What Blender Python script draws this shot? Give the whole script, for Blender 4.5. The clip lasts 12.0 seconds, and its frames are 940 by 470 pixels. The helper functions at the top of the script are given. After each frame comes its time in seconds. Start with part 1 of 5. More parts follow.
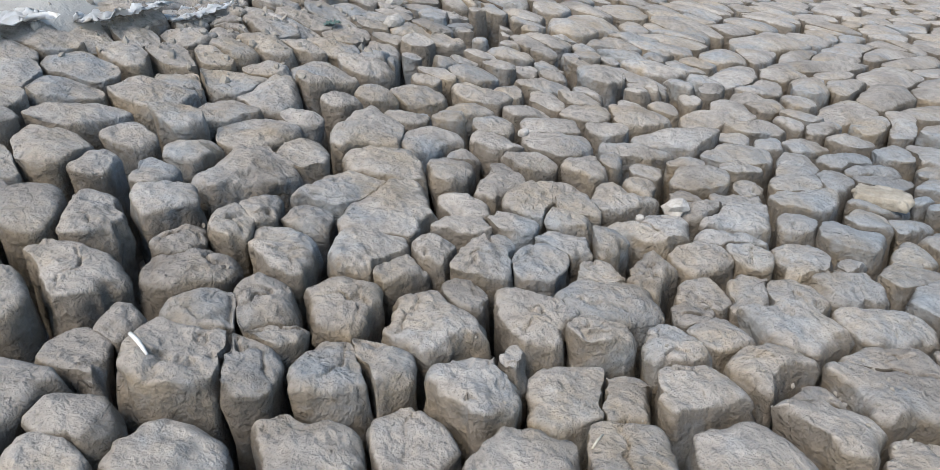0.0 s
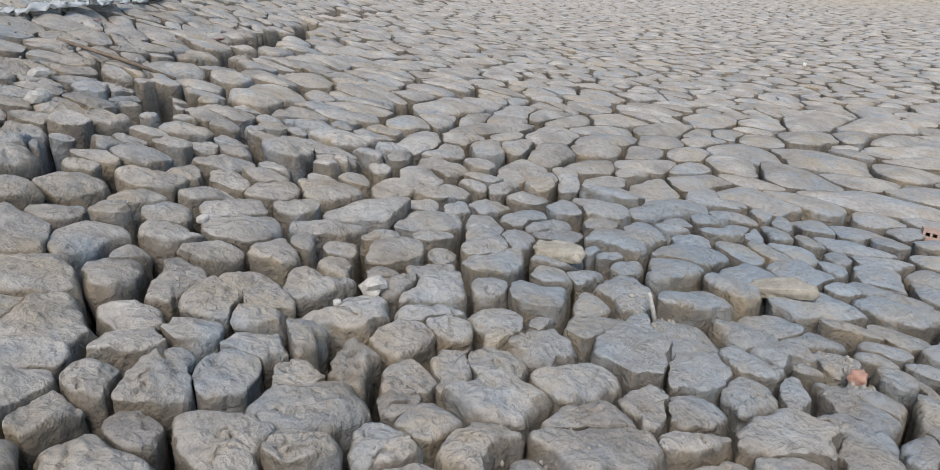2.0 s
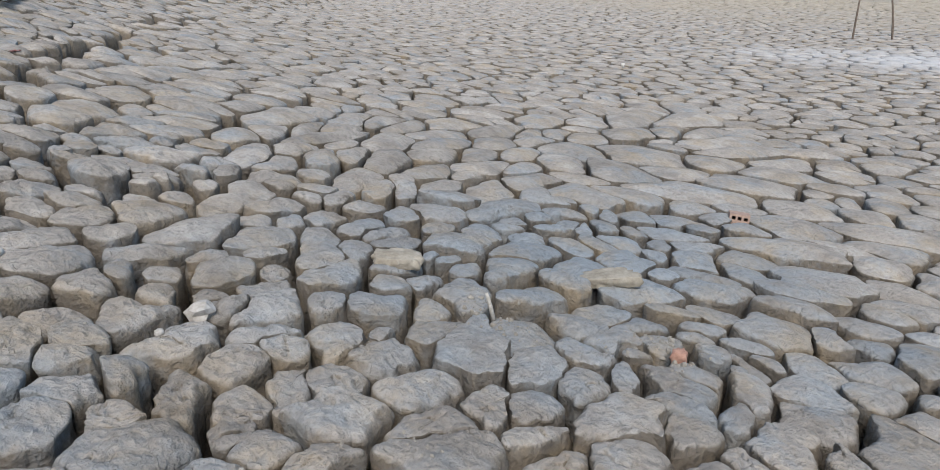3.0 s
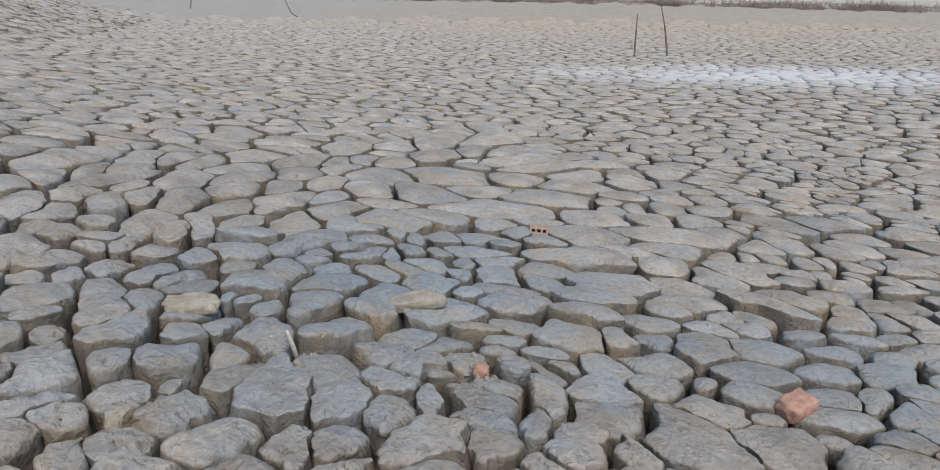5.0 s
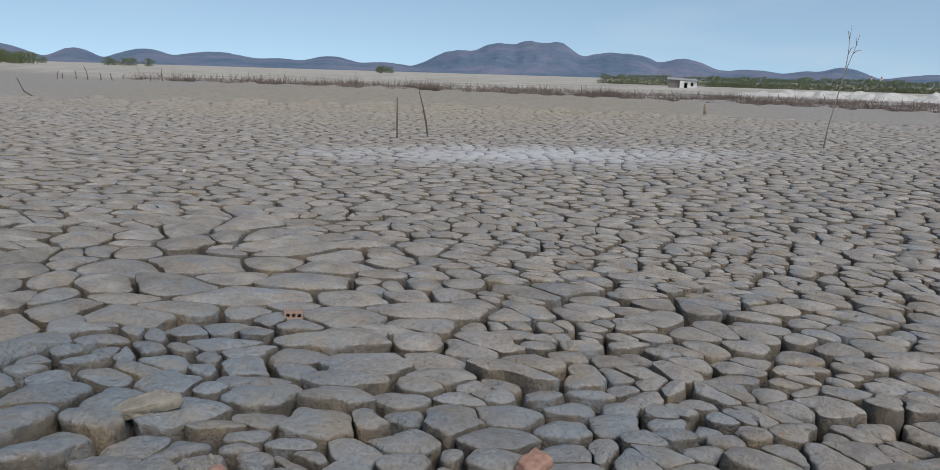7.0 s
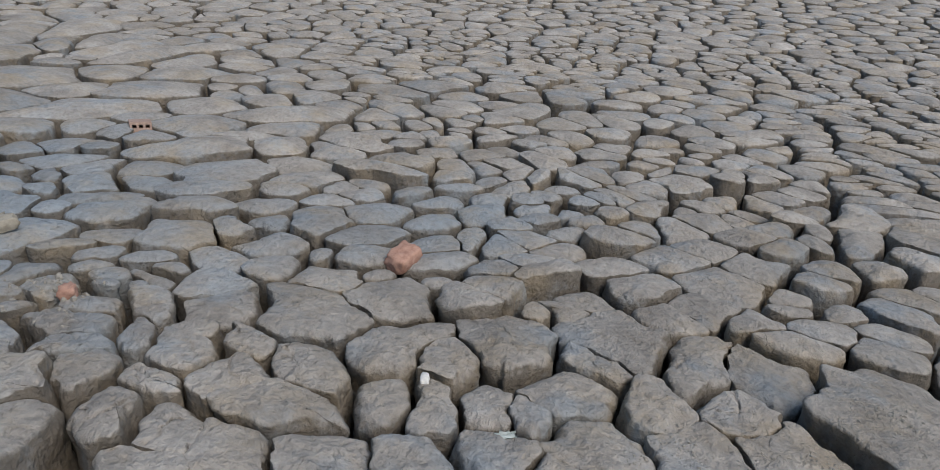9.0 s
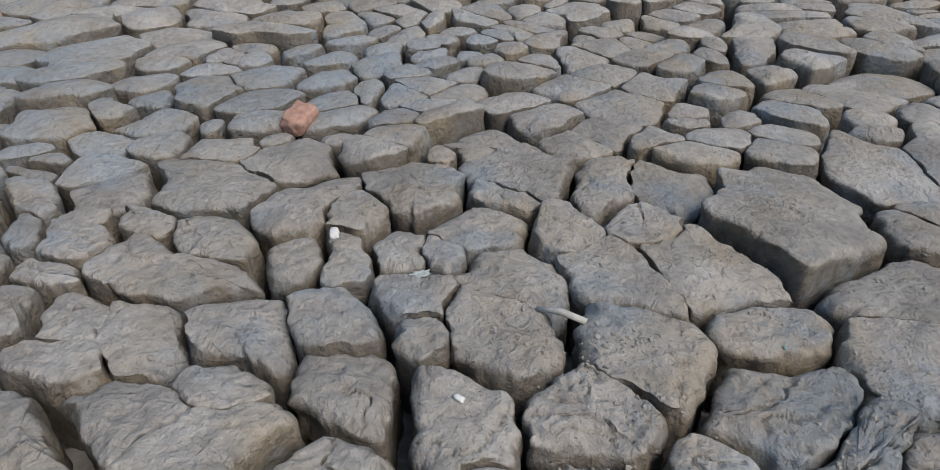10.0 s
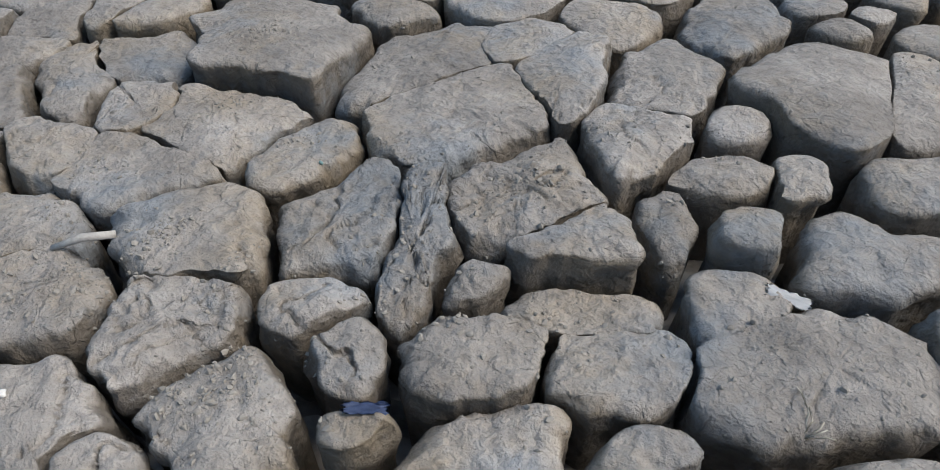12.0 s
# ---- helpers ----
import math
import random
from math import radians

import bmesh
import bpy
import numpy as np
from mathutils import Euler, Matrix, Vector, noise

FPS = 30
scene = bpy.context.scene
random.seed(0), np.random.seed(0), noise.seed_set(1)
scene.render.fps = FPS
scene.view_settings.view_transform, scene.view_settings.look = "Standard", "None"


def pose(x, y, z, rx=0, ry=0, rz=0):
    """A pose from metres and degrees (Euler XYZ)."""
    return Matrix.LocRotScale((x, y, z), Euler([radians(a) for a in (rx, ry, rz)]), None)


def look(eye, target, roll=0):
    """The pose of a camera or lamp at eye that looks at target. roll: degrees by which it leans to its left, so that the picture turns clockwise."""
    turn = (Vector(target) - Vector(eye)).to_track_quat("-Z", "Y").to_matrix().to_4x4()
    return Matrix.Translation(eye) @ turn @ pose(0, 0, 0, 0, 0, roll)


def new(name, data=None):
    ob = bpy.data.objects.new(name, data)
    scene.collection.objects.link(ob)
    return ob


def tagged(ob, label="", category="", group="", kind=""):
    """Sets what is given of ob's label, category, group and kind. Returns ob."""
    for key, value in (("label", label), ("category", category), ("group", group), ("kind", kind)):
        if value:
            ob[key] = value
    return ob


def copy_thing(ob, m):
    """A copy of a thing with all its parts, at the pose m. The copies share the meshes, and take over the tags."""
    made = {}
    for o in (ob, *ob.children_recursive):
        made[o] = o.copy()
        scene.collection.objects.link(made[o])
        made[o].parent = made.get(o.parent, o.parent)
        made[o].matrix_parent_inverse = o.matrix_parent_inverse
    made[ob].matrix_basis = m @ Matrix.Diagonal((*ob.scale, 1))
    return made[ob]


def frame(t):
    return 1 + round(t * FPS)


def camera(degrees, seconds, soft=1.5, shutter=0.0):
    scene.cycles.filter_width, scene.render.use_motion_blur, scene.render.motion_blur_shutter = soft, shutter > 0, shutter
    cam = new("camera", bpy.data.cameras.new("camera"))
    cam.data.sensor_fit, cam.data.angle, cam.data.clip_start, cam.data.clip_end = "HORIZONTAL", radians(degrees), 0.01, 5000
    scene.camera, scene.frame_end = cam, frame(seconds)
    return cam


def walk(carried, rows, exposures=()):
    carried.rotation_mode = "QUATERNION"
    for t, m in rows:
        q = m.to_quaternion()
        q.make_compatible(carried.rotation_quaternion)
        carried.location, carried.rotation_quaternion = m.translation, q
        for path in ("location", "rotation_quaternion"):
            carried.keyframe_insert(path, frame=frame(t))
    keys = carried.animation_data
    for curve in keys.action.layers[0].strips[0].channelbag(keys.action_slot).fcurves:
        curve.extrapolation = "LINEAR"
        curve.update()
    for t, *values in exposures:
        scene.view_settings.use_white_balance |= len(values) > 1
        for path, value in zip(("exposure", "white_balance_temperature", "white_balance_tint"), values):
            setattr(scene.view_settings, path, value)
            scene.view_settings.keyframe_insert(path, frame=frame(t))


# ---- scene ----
cam = camera(65.1, 12.0, soft=0.35)
PATH = [
    (0, (1.161, 1.899, 1.328), (1.118, 3.713, 0.487), -3.3),
    (0.5, (1.184, 1.991, 1.341), (1.362, 3.822, 0.558), -1.8),
    (1, (1.205, 2.029, 1.35), (1.519, 3.871, 0.639), -1.7),
    (1.5, (1.236, 2.037, 1.349), (1.804, 3.818, 0.639), -1.3),
    (2, (1.247, 2.038, 1.348), (1.966, 3.761, 0.631), -0.0),
    (2.5, (1.266, 2.036, 1.352), (2.159, 3.67, 0.621), 0.7),
    (3, (1.297, 2.033, 1.353), (2.376, 3.564, 0.65), 0.5),
    (5, (1.367, 1.952, 1.383), (2.804, 3.185, 0.74), 0.4),
    (5.5, (1.387, 1.928, 1.426), (2.907, 3.157, 1.002), 0.3),
    (6, (1.403, 1.878, 1.429), (3.031, 2.982, 1.067), 0.5),
    (6.5, (1.422, 1.851, 1.427), (3.16, 2.773, 1.068), 1.0),
    (7, (1.435, 1.818, 1.408), (3.234, 2.58, 0.979), 1.7),
    (7.5, (1.47, 1.804, 1.388), (3.283, 2.39, 0.78), 2.0),
    (9.5, (1.51, 1.767, 1.318), (3.177, 2.077, 0.257), 0.4),
    (10, (1.516, 1.725, 1.287), (3.086, 1.869, 0.056), -1.7),
    (10.5, (1.543, 1.643, 1.275), (3.027, 1.525, -0.061), -1.9),
    (11, (1.557, 1.633, 1.238), (2.926, 1.17, -0.144), 0.4),
    (11.5, (1.551, 1.633, 1.215), (2.811, 1.031, -0.216), 1.5),
    (12, (1.546, 1.603, 1.191), (2.594, 0.8, -0.311), 0.7),
]
EXPOSURE = [(0.0, 1.06), (0.6, 1.04), (1.0, 0.92), (1.5, 0.88), (3.0, 0.76), (5.0, 0.64), (5.6, 0.32), (6.5, 0.12), (7.1, 0.08), (7.5, 0.12), (8.5, 0.32), (10.0, 0.52), (12.0, 0.72)]
walk(cam, [(t, look(eye, target, roll)) for t, eye, target, roll in PATH], EXPOSURE)
import functools

# ---- light: hazy sky, one wide soft sun ----
world = bpy.data.worlds.new("sky")
scene.world = world
world.use_nodes = True
wn = world.node_tree.nodes
wl = world.node_tree.links
sky = wn.new("ShaderNodeTexSky")
sky.sky_type = "NISHITA"
sky.sun_disc = False
sky.sun_elevation = radians(48)
sky.sun_rotation = radians(215)
sky.air_density, sky.dust_density, sky.ozone_density = 1.0, 0.6, 1.6
# look a little above the true horizon, so that its haze stays blue
up_ = wn.new("ShaderNodeVectorMath")
up_.operation = "ADD"
up_.inputs[1].default_value = (0, 0, 0.22)
wl.new(wn.new("ShaderNodeTexCoord").outputs["Generated"], up_.inputs[0])
wl.new(up_.outputs[0], sky.inputs["Vector"])
tint = wn.new("ShaderNodeMix")
tint.data_type, tint.blend_type = "RGBA", "MULTIPLY"
tint.inputs[0].default_value = 1.0
wl.new(sky.outputs[0], tint.inputs[6])
tint.inputs[7].default_value = (1.23, 1.17, 1.0, 1)
# a few thin wisps of cloud
squash = wn.new("ShaderNodeMapping")
squash.inputs["Scale"].default_value = (1, 1, 5)
wl.new(wn["Texture Coordinate"].outputs["Generated"], squash.inputs["Vector"])
wisp = wn.new("ShaderNodeTexNoise")
wisp.inputs["Scale"].default_value, wisp.inputs["Detail"].default_value = 3.3, 5
wl.new(squash.outputs[0], wisp.inputs["Vector"])
thin = wn.new("ShaderNodeMapRange")
thin.inputs["From Min"].default_value, thin.inputs["From Max"].default_value, thin.inputs["To Max"].default_value = 0.58, 0.78, 0.2
wl.new(wisp.outputs["Fac"], thin.inputs["Value"])
veil = wn.new("ShaderNodeMix")
veil.data_type = "RGBA"
wl.new(thin.outputs[0], veil.inputs[0])
wl.new(tint.outputs[2], veil.inputs[6])
veil.inputs[7].default_value = (4.2, 4.5, 4.9, 1)
wl.new(veil.outputs[2], wn["Background"].inputs[0])
wn["Background"].inputs[1].default_value = 0.15
sun = new("sun", bpy.data.lights.new("sun", "SUN"))
sun.data.energy, sun.data.angle, sun.data.color = 2.35, radians(34), (1.0, 0.92, 0.83)
# the sky's rotation counts clockwise from +y
_az, _el = radians(215), radians(52)
sun.matrix_world = look((math.sin(_az) * math.cos(_el) * 50, math.cos(_az) * math.cos(_el) * 50, math.sin(_el) * 50), (0, 0, 0))

# ---- materials ----


def mat(name, rough=0.9, metal=0.0):
    m = bpy.data.materials.new(name)
    m.use_nodes = True
    b = m.node_tree.nodes["Principled BSDF"]
    b.inputs["Roughness"].default_value, b.inputs["Metallic"].default_value = rough, metal
    b.inputs["Specular IOR Level"].default_value = 0.25
    return m, m.node_tree.nodes, m.node_tree.links, b


def noise_tex(nodes, links, vec, scale, detail=4.0, rough=0.6):
    n = nodes.new("ShaderNodeTexNoise")
    n.inputs["Scale"].default_value, n.inputs["Detail"].default_value, n.inputs["Roughness"].default_value = scale, detail, rough
    links.new(vec, n.inputs["Vector"])
    return n.outputs["Fac"]


def ramp(nodes, links, fac, stops):
    r = nodes.new("ShaderNodeValToRGB")
    while len(r.color_ramp.elements) < len(stops):
        r.color_ramp.elements.new(0.5)
    for e, (p, c) in zip(r.color_ramp.elements, stops):
        e.position, e.color = p, (*c, 1) if len(c) == 3 else c
    links.new(fac, r.inputs["Fac"])
    return r.outputs["Color"]


def grey(v):
    return (v, v, v)


def mixed(nodes, links, fac, a, b, kind="MIX"):
    m = nodes.new("ShaderNodeMix")
    m.data_type, m.blend_type = "RGBA", kind
    for socket, v in ((m.inputs[0], fac), (m.inputs[6], a), (m.inputs[7], b)):
        if isinstance(v, bpy.types.NodeSocket):
            links.new(v, socket)
        elif isinstance(v, (int, float)):
            socket.default_value = v
        else:
            socket.default_value = (*v, 1)
    return m.outputs[2]


def maths(nodes, links, op, a, b=0.0):
    m = nodes.new("ShaderNodeMath")
    m.operation = op
    for socket, v in ((m.inputs[0], a), (m.inputs[1], b)):
        if isinstance(v, bpy.types.NodeSocket):
            links.new(v, socket)
        else:
            socket.default_value = v
    return m.outputs[0]


def bump(nodes, links, b, heights):
    last = None
    for h, dist, strength in heights:
        n = nodes.new("ShaderNodeBump")
        n.inputs["Distance"].default_value, n.inputs["Strength"].default_value = dist, strength
        links.new(h, n.inputs["Height"])
        if last:
            links.new(last, n.inputs["Normal"])
        last = n.outputs["Normal"]
    links.new(last, b.inputs["Normal"])


def blob(nodes, links, pos, x, y, rx, ry, turn):
    """1 in the middle of an ellipse on the plan, 0 past its rim."""
    mp = nodes.new("ShaderNodeMapping")
    mp.vector_type = "TEXTURE"
    mp.inputs["Location"].default_value = (x, y, 0)
    mp.inputs["Rotation"].default_value = (0, 0, radians(turn))
    mp.inputs["Scale"].default_value = (rx, ry, 1e6)
    links.new(pos, mp.inputs["Vector"])
    ln = nodes.new("ShaderNodeVectorMath")
    ln.operation = "LENGTH"
    links.new(mp.outputs[0], ln.inputs[0])
    s = maths(nodes, links, "SUBTRACT", 1.0, ln.outputs["Value"])
    return maths(nodes, links, "MAXIMUM", s, 0.0)


def mud_material(name, far=False):
    m, nodes, links, b = mat(name, 0.92)
    geo = nodes.new("ShaderNodeNewGeometry")
    pos = geo.outputs["Position"]
    big = noise_tex(nodes, links, pos, 0.55, 3)
    mid = noise_tex(nodes, links, pos, 4.0, 5)
    fine = noise_tex(nodes, links, pos, 34.0, 6, 0.65)
    grit = noise_tex(nodes, links, pos, 190.0, 4, 0.7)
    tan = ramp(nodes, links, mid, [(0.3, MUD_DARK), (0.55, MUD), (0.75, MUD_PALE)])
    # blue-grey clay skins, most on the slabs at the foot of the bank
    patch = maths(nodes, links, "ADD", blob(nodes, links, pos, 3.6, 4.3, 2.6, 1.5, 20), maths(nodes, links, "MULTIPLY", blob(nodes, links, pos, 4.6, 2.4, 1.5, 0.9, -35), 0.8))
    patch = maths(nodes, links, "ADD", maths(nodes, links, "MULTIPLY", patch, 0.46), maths(nodes, links, "MULTIPLY", big, 0.3))
    patch = maths(nodes, links, "ADD", patch, maths(nodes, links, "MULTIPLY", mid, 0.55))
    clay = ramp(nodes, links, patch, [(0.52, grey(0)), (0.8, grey(1))])
    col = mixed(nodes, links, clay, tan, MUD_BLUE)
    # the broken sides are browner than the skin, and darkened with painted crack shade
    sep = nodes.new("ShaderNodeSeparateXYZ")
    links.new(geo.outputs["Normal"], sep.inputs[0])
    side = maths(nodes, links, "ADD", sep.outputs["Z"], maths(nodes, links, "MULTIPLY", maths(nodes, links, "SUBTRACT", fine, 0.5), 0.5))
    col = mixed(nodes, links, ramp(nodes, links, side, [(0.45, grey(0.75)), (0.82, grey(0.0))]), col, MUD_SIDE_SHADE)
    # ochre stains with ragged rims
    och = noise_tex(nodes, links, pos, 3.1, 6, 0.7)
    col = mixed(nodes, links, maths(nodes, links, "MULTIPLY", ramp(nodes, links, och, [(0.48, grey(0)), (0.70, grey(1))]), 0.55), col, MUD_OCHRE)
    # and scattered blue-grey skins
    blu = noise_tex(nodes, links, pos, 3.4, 5, 0.65)
    col = mixed(nodes, links, maths(nodes, links, "MULTIPLY", ramp(nodes, links, blu, [(0.52, grey(0)), (0.66, grey(1))]), 0.7), col, MUD_BLUE)
    # each block a little different
    if not far:
        ri = maths(nodes, links, "ADD", maths(nodes, links, "MULTIPLY", geo.outputs["Random Per Island"], 0.22), 0.89)
        cmb = nodes.new("ShaderNodeCombineColor")
        for k in range(3):
            links.new(ri, cmb.inputs[k])
        col = mixed(nodes, links, 1.0, col, cmb.outputs[0], "MULTIPLY")
    grain = ramp(nodes, links, fine, [(0.25, grey(0.66)), (0.5, grey(1.0)), (0.75, grey(1.2))])
    col = mixed(nodes, links, 0.85, col, grain, "MULTIPLY")
    # sandier mud towards the middle of the lake
    tanner = maths(nodes, links, "ADD", maths(nodes, links, "MULTIPLY", blob(nodes, links, pos, 62, 34, 48, 34, 35), 1.5), maths(nodes, links, "SUBTRACT", noise_tex(nodes, links, pos, 0.12, 5), 0.55))
    speck = ramp(nodes, links, noise_tex(nodes, links, pos, 1.7, 3, 0.8), [(0.35, (0.25, 0.213, 0.16)), (0.6, (0.39, 0.345, 0.268))])
    col = mixed(nodes, links, ramp(nodes, links, tanner, [(0.1, grey(0)), (0.6, grey(0.75))]), col, speck)
    # salt crust out on the lake bed
    salt = blob(nodes, links, pos, SALT[0], SALT[1], SALT[2], SALT[3], SALT[4])
    sn = noise_tex(nodes, links, pos, 1.1, 6, 0.7)
    salt = maths(nodes, links, "ADD", maths(nodes, links, "MULTIPLY", salt, 1.1), maths(nodes, links, "SUBTRACT", maths(nodes, links, "MULTIPLY", sn, 1.6), 1.05))
    col = mixed(nodes, links, ramp(nodes, links, salt, [(0.0, grey(0)), (0.7, grey(0.8))]), col, (0.51, 0.515, 0.525))
    if far:
        land = nodes.new("ShaderNodeAttribute")
        land.attribute_name = "land"
        dry = ramp(nodes, links, noise_tex(nodes, links, pos, 0.06, 6, 0.7), [(0.35, (0.33, 0.30, 0.25)), (0.6, (0.5, 0.465, 0.40))])
        col = mixed(nodes, links, land.outputs["Fac"], col, dry)
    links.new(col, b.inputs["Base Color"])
    if far:
        vor = nodes.new("ShaderNodeTexVoronoi")
        vor.feature = "DISTANCE_TO_EDGE"
        vor.inputs["Scale"].default_value = 2.6
        links.new(pos, vor.inputs["Vector"])
        crack = ramp(nodes, links, vor.outputs["Distance"], [(0.0, grey(0)), (0.09, grey(1))])
        bump(nodes, links, b, [(crack, 0.05, 1.0), (fine, 0.01, 0.6)])
    else:
        wob = nodes.new("ShaderNodeVectorMath")
        wob.operation = "MULTIPLY_ADD"
        dn = nodes.new("ShaderNodeTexNoise")
        dn.inputs["Scale"].default_value = 9.0
        links.new(pos, dn.inputs["Vector"])
        links.new(dn.outputs["Color"], wob.inputs[0])
        wob.inputs[1].default_value = (0.09, 0.09, 0.09)
        links.new(pos, wob.inputs[2])
        hair = nodes.new("ShaderNodeTexVoronoi")
        hair.feature = "DISTANCE_TO_EDGE"
        hair.inputs["Scale"].default_value = 13.0
        links.new(wob.outputs[0], hair.inputs["Vector"])
        line = ramp(nodes, links, hair.outputs["Distance"], [(0.0, grey(0)), (0.035, grey(1))])
        gate = ramp(nodes, links, noise_tex(nodes, links, pos, 5.0, 2), [(0.40, grey(0)), (0.47, grey(1))])
        line = mixed(nodes, links, 1.0, line, gate, "SCREEN")
        flake = nodes.new("ShaderNodeTexVoronoi")
        flake.inputs["Scale"].default_value = 55.0
        links.new(wob.outputs[0], flake.inputs["Vector"])
        bump(nodes, links, b, [(line, 0.02, 0.5), (fine, 0.032, 0.95), (flake.outputs["Distance"], 0.006, 0.4), (grit, 0.004, 0.6)])
    return m


MUD_DARK, MUD, MUD_PALE = (0.235, 0.214, 0.190), (0.355, 0.326, 0.290), (0.465, 0.432, 0.392)
MUD_BLUE, MUD_OCHRE, MUD_SIDE_SHADE = (0.256, 0.282, 0.300), (0.37, 0.29, 0.185), (0.112, 0.093, 0.07)
SALT = (20.8, 7.9, 11.5, 4.2, -48)
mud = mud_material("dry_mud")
mud_far = mud_material("lake_bed_mud", far=True)

# ---- the lie of the land ----
CX, CY = 1.45, 1.8


def bank(x, y):
    """Height of the top of the mud: a bank that runs out into the flat lake bed."""
    s = 0.9659 * x - 0.2588 * y
    s = -4.0 + np.logaddexp(0.0, (s + 4.0) / 0.8) * 0.8
    return 1.309 * np.exp(-s / 5.0) - 0.747 + 1.3 * landward(x, y)


def landward(x, y):
    """0 on the lake bed, 1 up on the shore that curves away to the north."""
    u = np.clip((0.535 * (y - 15.0) - 0.845 * (x - 5.4)) / 9.0, 0, 1)
    return u * u * (3 - 2 * u) * np.clip((y - 13.0) / 9.0, 0, 1) * np.clip((70 - y) / 20, 0, 1)


def rnd(ix, iy, iz, seed):
    h = (ix * 374761393 + iy * 668265263 + iz * 2147483647 + seed * 1274126177) & 0xFFFFFFFF
    h = ((h ^ (h >> 13)) * 1274126177) & 0xFFFFFFFF
    h = ((h ^ (h >> 16)) * 2246822519) & 0xFFFFFFFF
    return ((h ^ (h >> 15)) & 0xFFFFFF) / 16777215.0


def vnoise(p, seed=0):
    """Value noise in -1 .. 1 for an array of points (n, 3)."""
    i = np.floor(p).astype(np.int64)
    f = p - i
    f = f * f * f * (f * (f * 6 - 15) + 10)
    out = 0.0
    for dx in (0, 1):
        wx = f[:, 0] if dx else 1 - f[:, 0]
        for dy in (0, 1):
            wy = f[:, 1] if dy else 1 - f[:, 1]
            for dz in (0, 1):
                wz = f[:, 2] if dz else 1 - f[:, 2]
                out = out + wx * wy * wz * rnd(i[:, 0] + dx, i[:, 1] + dy, i[:, 2] + dz, seed)
    return out * 2 - 1


def flat3(x, y, z=0.0):
    return np.stack([x, y, np.zeros_like(x) + z], 1)


def warp(xy, fine=True):
    """Bends the straight joints into wandering ones, alike on both sides of a crack; most on the crumbling bank."""
    out = xy.copy()
    crumbling = 0.3 + 0.7 * np.exp(-((np.hypot(xy[:, 0] - CX, xy[:, 1] - CY) / 2.9) ** 4))
    for freq, amp, seed in ((2.3, 0.025, 11), (8.0, 0.0105, 21), (27.0, 0.0075, 31), (70.0, 0.003, 41))[: 4 if fine else 2]:
        q = flat3(xy[:, 0] * freq, xy[:, 1] * freq)
        amp = amp * crumbling if freq > 5 else amp
        out[:, 0] += amp * vnoise(q, seed)
        out[:, 1] += amp * vnoise(q, seed + 1)
    return out


# ---- where the blocks of mud stand: the pieces that each has split into, as (x, y, half length, half breadth, turn) ----
sites, shape, owner, big_flag = [], [], [], []


def block(*pieces, known=2):
    k = len(big_flag)
    big_flag.append(known)
    halves = []
    for x, y, half_a, half_b, turn in pieces:
        # the large slabs on the eastern slope have all broken in two
        if half_a > 0.15 and 2.2 < math.hypot(x - CX, y - CY) < 9 and y - CY < 0.42 * (x - CX):
            ox, oy = 0.45 * half_a * math.cos(radians(turn + 9)), 0.45 * half_a * math.sin(radians(turn + 9))
            halves += [(x + ox, y + oy, 0.6 * half_a, half_b, turn), (x - ox, y - oy, 0.58 * half_a, half_b, turn)]
        else:
            halves.append((x, y, half_a, half_b, turn))
    for x, y, half_a, half_b, turn in halves:
        sites.append((x, y))
        shape.append((half_a, half_b, math.cos(radians(turn)), math.sin(radians(turn))))
        owner.append(k)


# under the eye
block((2.97, 0.67, 0.195, 0.146, 86), (2.85, 0.41, 0.13, 0.091, 92), (2.66, 0.77, 0.189, 0.149, 97), (2.62, 0.49, 0.178, 0.095, 135))
block((3.36, 0.95, 0.243, 0.22, 154))
block((3.15, 1.60, 0.099, 0.074, 12), (3.20, 1.38, 0.103, 0.09, 41), (3.00, 1.26, 0.17, 0.131, 169), (2.92, 1.46, 0.143, 0.122, 46))
block((2.75, 1.17, 0.113, 0.108, 85))
block((2.49, 1.21, 0.167, 0.128, 154))
block((2.32, 1.37, 0.1, 0.074, 71))
block((2.31, 1.14, 0.19, 0.063, 136))
block((2.18, 1.12, 0.085, 0.056, 80))
block((2.31, 0.87, 0.151, 0.112, 95), (2.12, 0.90, 0.131, 0.078, 83))
block((2.65, 1.46, 0.172, 0.138, 179), (2.43, 1.58, 0.141, 0.123, 137))
block((2.22, 1.56, 0.129, 0.106, 58))
block((2.18, 1.38, 0.09, 0.074, 157))
block((2.89, 1.74, 0.142, 0.108, 42), (2.68, 1.77, 0.163, 0.118, 18), (2.79, 1.97, 0.117, 0.08, 38), (2.64, 1.94, 0.098, 0.053, 12))
block((3.55, 1.73, 0.185, 0.14, 32), (3.34, 1.81, 0.104, 0.07, 54))
block((3.49, 1.48, 0.18, 0.09, 164), (3.49, 1.25, 0.161, 0.138, 55))
block((3.19, 0.20, 0.252, 0.185, 119))
block((2.45, 0.31, 0.187, 0.101, 124))
block((2.30, 0.57, 0.155, 0.099, 117))
block((2.53, -0.06, 0.17, 0.124, 117))
block((2.16, 0.07, 0.224, 0.155, 106), (2.02, -0.09, 0.22, 0.061, 116))
block((2.19, 0.34, 0.096, 0.078, 78))
block((2.10, 0.53, 0.12, 0.08, 58), (2.08, 0.71, 0.097, 0.076, 117), (2.00, 0.42, 0.094, 0.05, 118))
block((2.02, 0.99, 0.121, 0.072, 52), (1.89, 1.05, 0.096, 0.086, 93))
